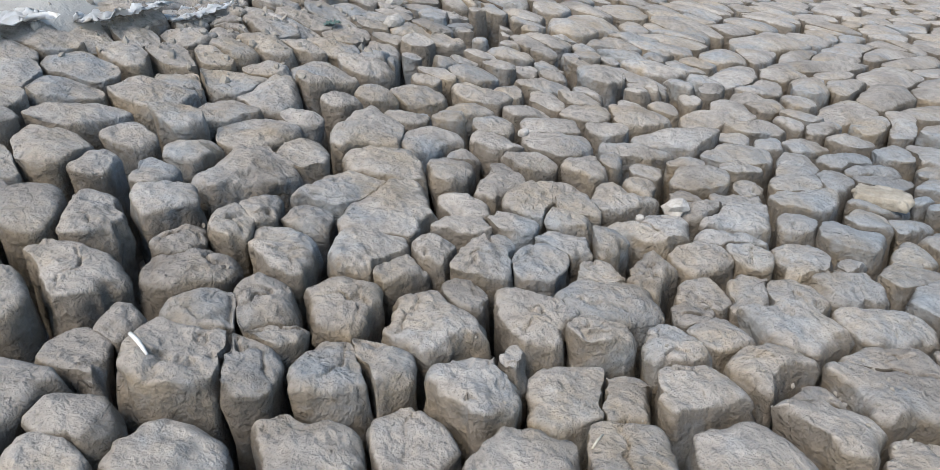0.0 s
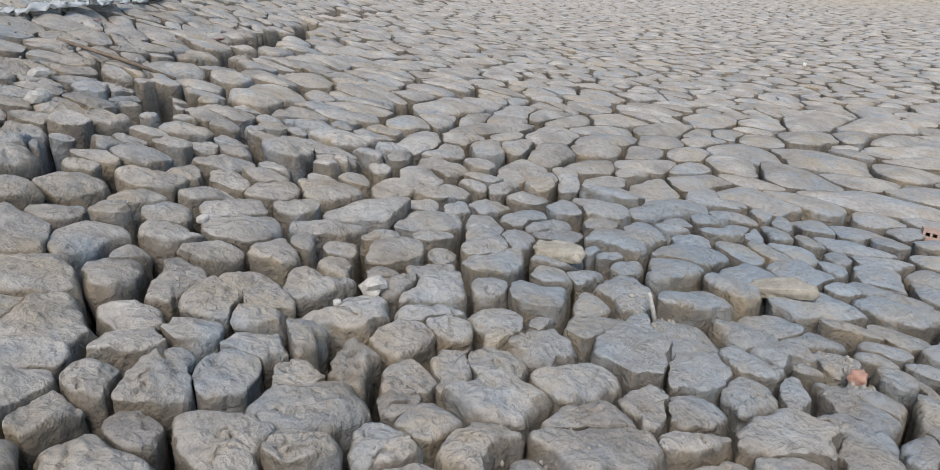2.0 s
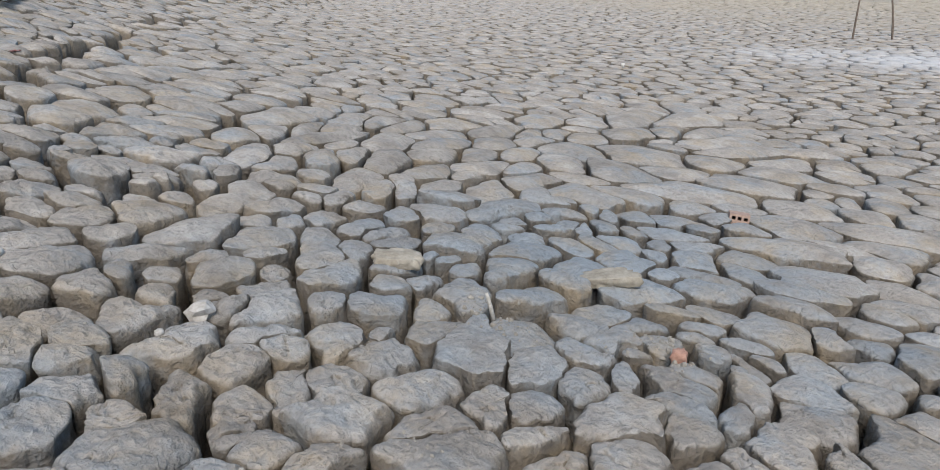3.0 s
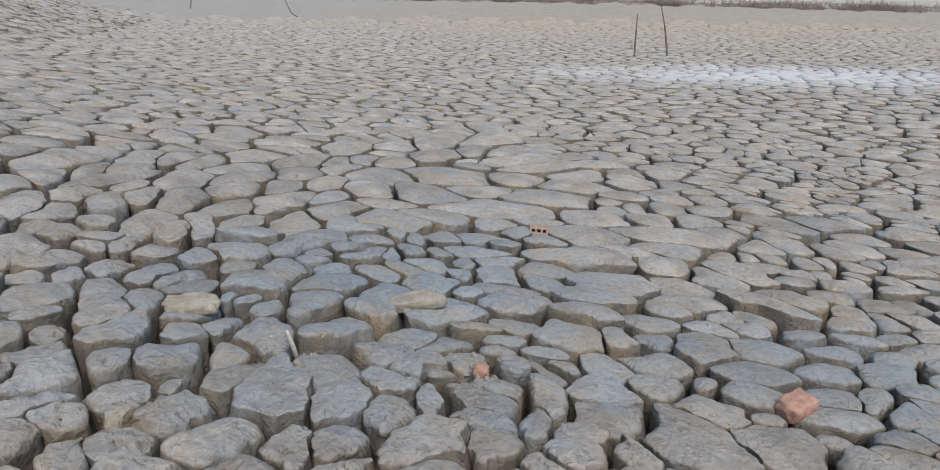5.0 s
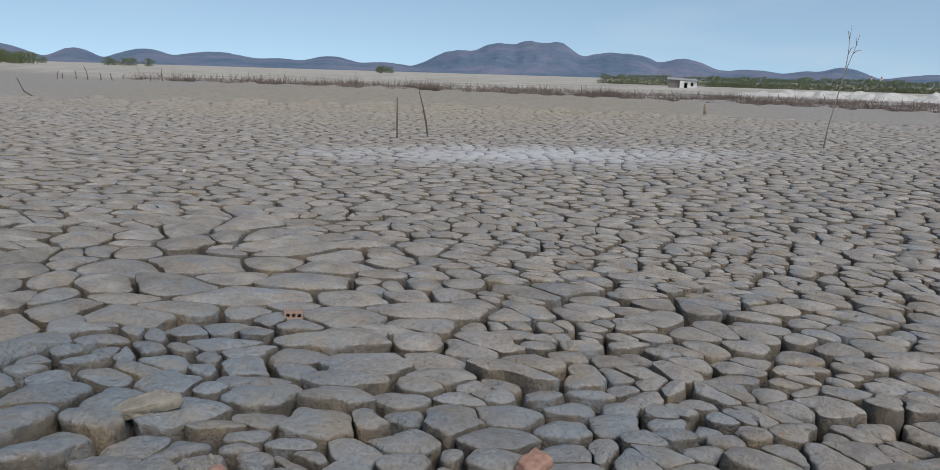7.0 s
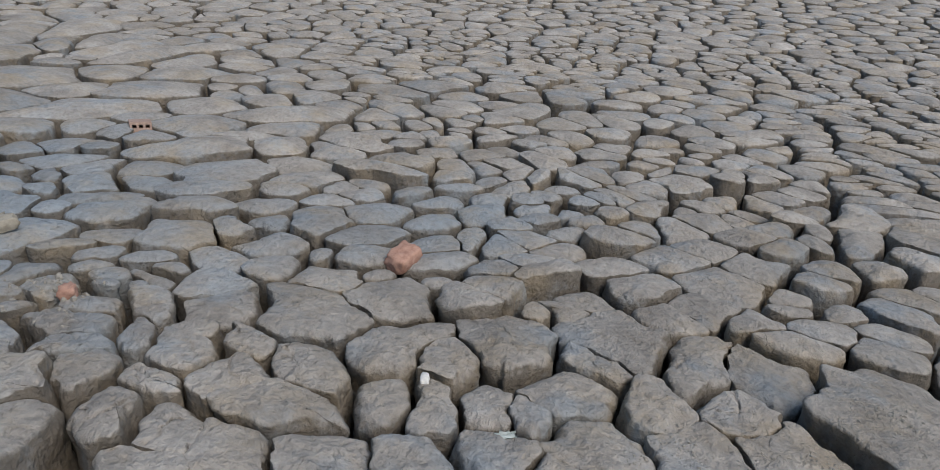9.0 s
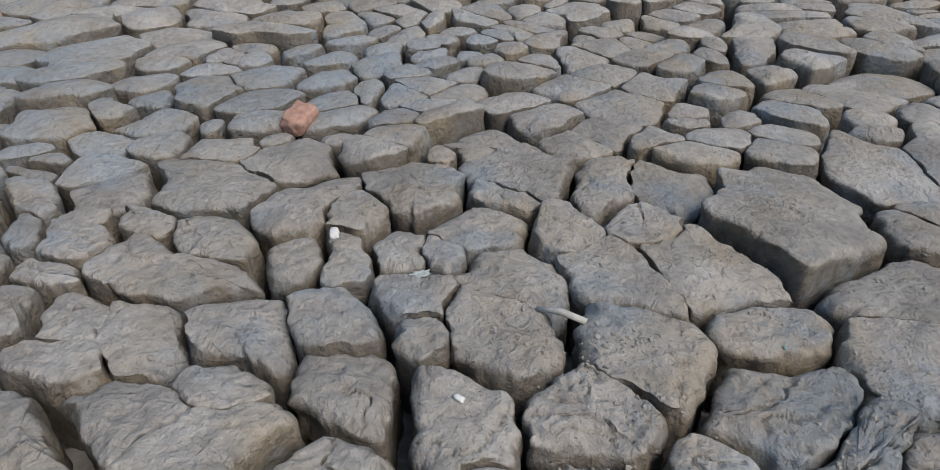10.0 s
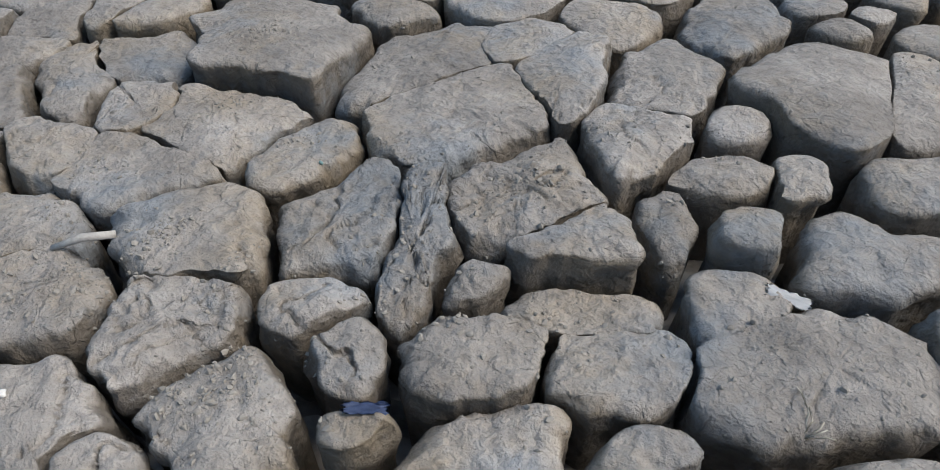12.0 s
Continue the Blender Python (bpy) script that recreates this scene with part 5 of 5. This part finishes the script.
# pale sand heaps
sand_mat = plain_material("pale_sand", (0.42, 0.405, 0.37), (0.6, 0.58, 0.54), 0.9, 0.95, 0.08)
rg = random.Random(21)


def heap_of_sand(p, w, dpt, h, seed):
    bm = bmesh.new()
    n = 22
    rows = [[None] * (n + 1) for _ in range(n + 1)]
    for a in range(n + 1):
        for b in range(n + 1):
            u, v = a / n * 2 - 1, b / n * 2 - 1
            r = math.hypot(u, v)
            k = max(0.0, 1 - r * r) ** 1.3 * (0.9 + 0.6 * noise.noise((u * 2.5 + seed, v * 2.5, 0.3))) + 0.05 * noise.noise((u * 7 + seed, v * 7, 1.3)) * (r < 1)
            rows[a][b] = bm.verts.new((u * w / 2, v * dpt / 2, max(k, 0) * h - 0.1))
    for a in range(n):
        for b in range(n):
            bm.faces.new((rows[a][b], rows[a + 1][b], rows[a + 1][b + 1], rows[a][b + 1]))
    ob = part("sand_mound", bm, sand_mat, smooth=True)
    ob.matrix_world = pose(*p, 0, 0, rg.uniform(-20, 20) + 90)
    return tagged(ob, "mound of pale dumped sand on the far shore", "sand mound", "sand mounds")


for a, h in ((2.6, 0.7), (1.4, 1.1), (0.2, 1.5), (-1.0, 1.2), (-2.2, 1.45), (-3.4, 1.2), (-4.5, 1.7), (-5.8, 1.5), (-7.2, 1.35), (-8.6, 1.6), (-10.2, 1.3)):
    heap_of_sand(polar(a, 123 + rg.uniform(-3, 3), -0.62), rg.uniform(6, 9), rg.uniform(9, 14), 0.72 * h, a)

# striped chimneys far off
red_paint = plain_material("red_paint", (0.45, 0.12, 0.11), (0.6, 0.2, 0.18), 0.1, 0.7, 0.01)
white_paint = plain_material("white_paint", (0.72, 0.70, 0.70), (0.82, 0.8, 0.8), 0.1, 0.7, 0.01)
for a, h in ((-4.75, 27), (-5.35, 25)):
    p = polar(a, 2300, -1)
    thing = empty("chimney", Matrix.Translation(p))
    for k in range(4):
        bm = bmesh.new()
        tube(bm, [(0, 0, h * k / 4), (0, 0, h * (k + 1) / 4)], [3.2 - 0.3 * k, 2.9 - 0.3 * k], 12)
        part("band", bm, (white_paint, red_paint)[k % 2], thing)
    tagged(thing, "red and white striped chimney far behind the trees", "chimney", "far chimneys")

# ---- the old water's edge: a bank of pale soil with torn plastic on it ----
soil = plain_material("shore_soil", (0.27, 0.26, 0.235), (0.40, 0.39, 0.36), 2.2, 0.95, 0.02, 14)


def shore_soil():
    nx_, ny_ = 90, 170
    v = []
    for k in range(ny_):
        y = 2.75 + 13.5 * (k / (ny_ - 1)) ** 1.35
        for i in range(nx_):
            x = -0.30 + 0.27 * (y - 4.37) + 0.12 * math.sin(3.1 * y) - 5.5 * (i / (nx_ - 1)) ** 1.5
            v.append((x, y, 0.0))
    v = np.array(v)
    edge = np.tile(np.clip(np.arange(nx_) / 9.0, 0, 1), ny_)
    v[:, 2] = bank(v[:, 0], v[:, 1]) - 0.10 + 0.135 * edge
    v[:, 2] += (0.04 * vnoise(v * 1.6, 81) + 0.022 * vnoise(v * 5.0, 82) + 0.012 * vnoise(v * 14.0, 83)) * (0.4 + 0.6 * edge)
    i, k = np.meshgrid(np.arange(nx_ - 1), np.arange(ny_ - 1))
    i, k = i.ravel(), k.ravel()
    return mesh_from("shore_bank", v, [np.stack([k * nx_ + i, (k + 1) * nx_ + i, (k + 1) * nx_ + i + 1, k * nx_ + i + 1], 1)], [], soil)


tagged(new("shore_bank", shore_soil()), "bank of pale dry soil above the old water line", "bank", kind="structure")

bpy.context.view_layer.update()
_deps = bpy.context.evaluated_depsgraph_get()


def rest(x, y, deepest=0.07):
    """The spot nearest to x, y where a thing lies on top of the mud and not in a crack."""
    best = None
    for k in range(40):
        a, r = k * 2.4, 0.006 * math.sqrt(k) * 2
        px, py = x + r * math.cos(a), y + r * math.sin(a)
        hit, loc, nor, _, _, _ = scene.ray_cast(_deps, (px, py, top(px, py) + 0.6), (0, 0, -1))
        if hit and loc.z > top(px, py) - deepest and nor.z > 0.8:
            return loc
        if hit and (best is None or loc.z > best.z):
            best = loc
    return best or Vector((x, y, top(x, y)))


def crumpled(bm, w, d, amp, seed, n=22, sag=0.0):
    """A torn, crumpled sheet with a ragged rim."""
    off = Vector((seed * 2.3, seed * 5.1, 0))
    rows = []
    for a in range(n + 1):
        row = []
        for b in range(n + 1):
            u, v = a / n - 0.5, b / n - 0.5
            q = Vector((u * 5, v * 5, 0)) + off
            rim = 1 + 0.3 * noise.noise(q * 1.7)
            z = amp * (abs(noise.noise(q * 1.2)) * 1.6 + 0.5 * abs(noise.noise(q * 3.1)) + 0.25 * noise.noise(q * 7))
            row.append(bm.verts.new((u * w * rim + 0.06 * w * noise.noise(q * 2 + off), v * d * rim, z - sag * abs(v))))
        rows.append(row)
    for a in range(n):
        for b in range(n):
            bm.faces.new((rows[a][b], rows[a + 1][b], rows[a + 1][b + 1], rows[a][b + 1]))
    bmesh.ops.solidify(bm, geom=bm.faces[:], thickness=0.0015)


sheet_mat = plain_material("dusty_plastic", (0.47, 0.48, 0.48), (0.74, 0.76, 0.77), 6, 0.5, 0.004)
SHEETS = [(-0.42, 4.25, 0.55, 0.22, 60, 0.07), (-0.17, 4.72, 0.5, 0.26, 75, 0.06), (0.0, 5.05, 0.55, 0.22, 82, 0.05), (0.28, 6.6, 0.5, 0.3, 70, 0.06), (0.55, 7.75, 0.8, 0.4, 62, 0.10), (0.8, 8.5, 0.6, 0.5, 80, 0.12),
          (1.15, 9.5, 0.9, 0.4, 75, 0.10), (1.5, 10.5, 1.1, 0.5, 76, 0.1), (1.85, 11.6, 1.2, 0.5, 78, 0.1), (0.12, 6.0, 0.85, 0.2, 70, 0.07)]
for k, (x, y, w, d, turn, amp) in enumerate(SHEETS):
    bm = bmesh.new()
    crumpled(bm, (1.15 if y > 7 else 0.8) * w, 0.85 * d, 0.5 * amp, k + 1)
    ob = part("plastic_sheet", bm, sheet_mat, smooth=True)
    p = rest(x, y, 0.3)
    ob.matrix_world = pose(p.x, p.y, p.z - 0.012, 0, 0, turn)
    tagged(ob, "torn crumpled white plastic sheet on the bank", "plastic sheet", "torn plastic along the bank")

# ---- loose things on the mud ----
stone_mat = plain_material("tan_stone", (0.18, 0.155, 0.118), (0.33, 0.305, 0.255), 22, 0.9, 0.004)
white_stone = plain_material("white_stone", (0.26, 0.24, 0.21), (0.46, 0.44, 0.41), 40, 0.9, 0.003)
dusty_stone = plain_material("dusty_stone", (0.21, 0.20, 0.18), (0.38, 0.365, 0.34), 40, 0.9, 0.003)
red_brick = plain_material("red_brick", (0.25, 0.135, 0.10), (0.40, 0.25, 0.19), 35, 0.9, 0.002)
pale_wood = plain_material("bleached_wood", (0.25, 0.235, 0.21), (0.42, 0.40, 0.365), 60, 0.9, 0.002)
shell_mat = plain_material("shell", (0.46, 0.45, 0.42), (0.66, 0.64, 0.60), 60, 0.6, 0.001)
pale_leaf = plain_material("pale_scrap", (0.52, 0.58, 0.56), (0.72, 0.76, 0.74), 50, 0.7, 0.001)
blue_scrap = plain_material("blue_plastic", (0.05, 0.075, 0.16), (0.10, 0.14, 0.26), 60, 0.5, 0.001)
teal_scrap = plain_material("teal_plastic", (0.11, 0.20, 0.185), (0.2, 0.28, 0.27), 60, 0.5, 0.001)
red_scrap = plain_material("red_scrap", (0.33, 0.16, 0.155), (0.46, 0.28, 0.26), 60, 0.6, 0.001)
straw_mat = plain_material("dry_straw", (0.30, 0.275, 0.215), (0.46, 0.43, 0.36), 80, 0.8, 0.001)
clay_mat = mud


def lying(name, x, y, size, material, label, category, seed, turn=0, tilt=(0, 0), group="", sink=0.25, cuts=3, rough=0.18, square=0.45):
    bm = bmesh.new()
    lump(bm, size, seed, cuts, rough, square=square)
    ob = part(name, bm, material, smooth=cuts > 2)
    p = rest(x, y)
    ob.matrix_world = pose(p.x, p.y, p.z + size[2] * (0.5 - sink), tilt[0], tilt[1], turn)
    return tagged(ob, label, category, group)


lying("flat_stone", 3.39, 4.0, (0.31, 0.125, 0.055), stone_mat, "flat tan stone slab lying across mud slabs", "stone", 3, -42, (0, -7), sink=0.2, cuts=5, rough=0.26, square=0.85)
lying("flat_stone", 2.59, 4.36, (0.21, 0.13, 0.055), stone_mat, "flat tan stone bedded among grey slabs", "stone", 8, -30, (3, 4), sink=0.3, cuts=5, rough=0.2, square=0.6)
lying("white_stone", 1.76, 4.02, (0.085, 0.07, 0.065), white_stone, "rough white stone on a mud block", "stone", 5, 20, rough=0.4, cuts=2, square=0.3)
lying("pebble", 1.60, 3.93, (0.026, 0.022, 0.02), white_stone, "small white pebble on the mud", "pebble", 6, 0, group="white pebbles")
lying("pebble", 1.30, 4.43, (0.042, 0.036, 0.03), white_stone, "white pebble on the mud", "pebble", 7, 50, group="white pebbles")
lying("white_stone", 0.74, 5.62, (0.11, 0.09, 0.07), dusty_stone, "dusty white stone on the rough bank", "stone", 15, 70, rough=0.4, cuts=2)
lying("white_stone", 0.72, 6.10, (0.10, 0.08, 0.06), dusty_stone, "dusty white clod on the rough bank", "stone", 16, 25, rough=0.4, cuts=2)
lying("brick_fragment", 3.10, 3.43, (0.065, 0.055, 0.06), red_brick, "worn red brick chip among crumbled mud", "brick fragment", 9, 30, group="brick fragments", square=0.85, rough=0.25)
lying("brick_fragment", 3.847, 2.571, (0.15, 0.105, 0.085), red_brick, "broken orange brick lump on a mud slab", "brick fragment", 12, -20, (8, -6), group="brick fragments", square=0.75, rough=0.14, cuts=4)
lying("shell", 3.05, 2.25, (0.05, 0.026, 0.02), shell_mat, "broken white shell on a mud block", "shell", 4, 15, group="shell bits", rough=0.3)
lying("shell", 2.44, 1.84, (0.026, 0.014, 0.009), shell_mat, "small white shell chip on a mud block", "shell", 14, 60, group="shell bits", rough=0.35)
lying("shell", 2.66, 1.13, (0.012, 0.008, 0.007), teal_scrap, "tiny green speck of plastic on mud", "scrap", 2, 0)

# hollow brick end, three holes to the open side
p = rest(5.04, 4.53)
bm = bmesh.new()
L, T, H = 0.118, 0.10, 0.078
hole = 0.023
wall_t = (L - 3 * hole) / 4
for z0, z1 in ((0, 0.043), (0.043 + hole, H + 0.004)):
    box(bm, -L / 2, 0, z0, L / 2, T, z1)
for k in range(4):
    x0 = -L / 2 + k * (wall_t + hole)
    box(bm, x0, 0.0005, 0.043, x0 + wall_t, T - 0.0005, 0.043 + hole)
box(bm, -L / 2 + 0.001, T - 0.03, 0.043, L / 2 - 0.001, T - 0.002, 0.043 + hole)
for v in bm.verts:
    v.co += Vector([0.0022 * noise.noise(v.co * 60 + Vector((k, 0, 0))) for k in range(3)])
dusty_brick = plain_material("dusty_brick", (0.25, 0.17, 0.135), (0.36, 0.265, 0.215), 30, 0.95, 0.003)
ob = part("hollow_brick", bm, dusty_brick)
ob.matrix_world = pose(p.x, p.y, p.z - 0.032, -8, 5, -50)
tagged(ob, "broken hollow red brick with three holes", "brick")


def twig(name, a, b, r, material, label, bend=0.01, z=0.5):
    pa, pb = rest(*a), rest(*b)
    bm = bmesh.new()
    up = Vector((0, 0, r * z))
    mid = (pb - pa) / 2 + Vector((0, 0, bend))
    tube(bm, [up, mid + up, pb - pa + up], [r, r * 1.1, r * 0.7], 7)
    ob = part(name, bm, material, smooth=True)
    ob.location = pa
    return tagged(ob, label, "stick")


twig("stick", (2.72, 1.57), (2.77, 1.66), 0.008, pale_wood, "short flat grey stick across a crack")
twig("pole", (0.75, 6.83), (1.33, 6.58), 0.012, stake_mat, "thin dark pole lying on the bank", 0.008)
p = rest(2.66, 3.86)
bm = bmesh.new()
tube(bm, [(0, 0, -0.02), (-0.01, 0.012, 0.045), (-0.022, 0.022, 0.10)], [0.009, 0.0085, 0.006], 8)
ob = part("stick", bm, pale_wood, smooth=True)
ob.location = p
tagged(ob, "pale bleached stick standing in crumbled mud", "stick")
twig("feather", (0.515, 2.985), (0.575, 2.965), 0.004, shell_mat, "small white feather on a mud block", 0.006)
twig("straw", (1.33, 2.915), (1.355, 2.95), 0.0022, straw_mat, "short pale straw on a mud block", 0.004)


def scrap(x, y, w, d, amp, material, label, seed, turn):
    bm = bmesh.new()
    crumpled(bm, w, d, amp, seed, 10)
    ob = part("scrap", bm, material, smooth=True)
    p = rest(x, y)
    ob.matrix_world = pose(p.x, p.y, p.z + 0.002, 0, 0, turn)
    return tagged(ob, label, "scrap")


scrap(2.89, 1.98, 0.055, 0.024, 0.008, pale_leaf, "pale green-white scrap on a mud block", 31, -70)
scrap(2.05, 1.40, 0.065, 0.02, 0.008, blue_scrap, "dark blue plastic shard on the mud", 32, 53)
scrap(1.81, 0.72, 0.075, 0.03, 0.006, sheet_mat, "thin white plastic scrap on a large block", 33, 25)
scrap(0.49, 5.37, 0.10, 0.06, 0.02, teal_scrap, "faded teal plastic scrap on the bank", 34, 10)
scrap(0.9, 7.81, 0.07, 0.03, 0.012, red_scrap, "small faded red scrap on the bank", 35, 30)
scrap(1.72, 8.37, 0.07, 0.04, 0.012, red_scrap, "small red scrap beside a wide crack", 36, 30)
scrap(0.41, 5.8, 0.06, 0.1, 0.02, red_scrap, "faded pink scrap on the rough bank", 37, 10)

# dry grass blades under the eye
p = rest(1.62, 0.97)
thing = empty("grass_tuft", Matrix.Translation(p))
rg = random.Random(4)
for k in range(5):
    a = rg.uniform(-2.6, -0.9)
    ln = rg.uniform(0.05, 0.09)
    d = Vector((math.cos(a), math.sin(a), 0))
    bm = bmesh.new()
    tube(bm, [(0, 0, -0.005), d * ln * 0.4 + Vector((0, 0, 0.018)), d * ln * 0.8 + Vector((0.01, 0.01, 0.02)), d * ln + Vector((0.02, 0.01, 0.006))], [0.0016, 0.0015, 0.0012, 0.0005], 5)
    part("blade", bm, straw_mat, thing, smooth=True)
tagged(thing, "tuft of dry pale grass blades on mud", "grass")

# small white cup out on the flat
p = rest(11.42, 11.61)
bm = bmesh.new()
tube(bm, [(0, 0, 0), (0, 0, 0.04), (0.004, 0, 0.075)], [0.024, 0.028, 0.032], 14)
cup = part("cup", bm, shell_mat, smooth=True)
cup.location = p
tagged(cup, "small white plastic cup standing on the mud", "cup")

# crumbs and rubble that have fallen from the blocks
CRUMBLED = [(2.64, 1.52, 0.03, 60), (2.26, 1.59, 0.04, 90), (2.21, 1.54, 0.04, 60), (2.33, 0.87, 0.04, 110), (3.27, 0.97, 0.05, 80), (2.13, 1.21, 0.04, 60), (2.61, 1.63, 0.04, 110),
            (2.66, 3.84, 0.07, 110), (3.10, 3.45, 0.09, 140), (2.72, 1.72, 0.06, 70), (2.36, 1.52, 0.07, 50), (2.12, 1.62, 0.08, 90), (2.32, 1.1, 0.08, 80), (1.95, 1.2, 0.1, 50), (2.1, 0.9, 0.1, 40),
            (1.75, 0.85, 0.12, 50), (1.95, 3.2, 0.07, 50), (2.0, 3.0, 0.06, 40), (0.25, 5.2, 0.3, 170), (0.05, 4.7, 0.25, 150), (0.4, 6.2, 0.35, 150), (0.8, 7.4, 0.4, 120), (0.9, 3.6, 0.2, 40), (1.5, 3.2, 0.2, 40)]


crumb_mat = plain_material("mud_crumb", (0.19, 0.175, 0.15), (0.30, 0.28, 0.245), 30, 0.95, 0.002)


def crumbs():
    rg = random.Random(17)
    bm0 = bmesh.new()
    bmesh.ops.create_icosphere(bm0, subdivisions=1, radius=1.0)
    unit = np.array([tuple(v.co) for v in bm0.verts])
    faces = np.array([[v.index for v in f.verts] for f in bm0.faces])
    bm0.free()
    verts, tris, n = [], [], 0
    spots = [(x + rg.gauss(0, r), y + rg.gauss(0, r), 1.7 if 2.6 < x < 3.2 and y > 3 else 2.6 if y > 4.4 else 1.0) for x, y, r, k in CRUMBLED for _ in range(k)]
    for _ in range(260):
        a, r = radians(rg.uniform(-60, 125)), rg.uniform(0.5, 3.2)
        spots.append((CX + r * math.cos(a), CY + r * math.sin(a), 0.7))
    # crusts that have broken up on the blocks underfoot
    for _ in range(26):
        x, y, r = 2.3 + rg.gauss(0, 0.5), 1.0 + rg.gauss(0, 0.5), rg.uniform(0.02, 0.06)
        spots += [(x + rg.gauss(0, r), y + rg.gauss(0, r), 0.85) for _ in range(34)]
    for x, y, k in spots:
        hit, loc, nor, _, _, _ = scene.ray_cast(_deps, (x, y, top(x, y) + 0.5), (0, 0, -1))
        if not hit or loc.z < top(x, y) - 0.2:
            continue
        s = k * (0.002 + 0.0065 * rg.random() ** 3)
        m = np.array(Euler([rg.uniform(0, 6.28) for _ in range(3)]).to_matrix())
        v = unit * np.array([1, rg.uniform(0.6, 1), rg.uniform(0.45, 0.8)]) * (1 + 0.75 * (np.array([rg.random() for _ in range(len(unit))]) - 0.5))[:, None]
        verts.append(v @ m.T * s + np.array([loc.x, loc.y, loc.z + 0.1 * s]))
        tris.append(faces + n)
        n += len(unit)
    return mesh_from("mud_crumbs", np.concatenate(verts), [], tris, crumb_mat, False)


tagged(new("mud_crumbs", crumbs()), "loose crumbs of dry mud on the blocks", "crumbs", kind="stuff")
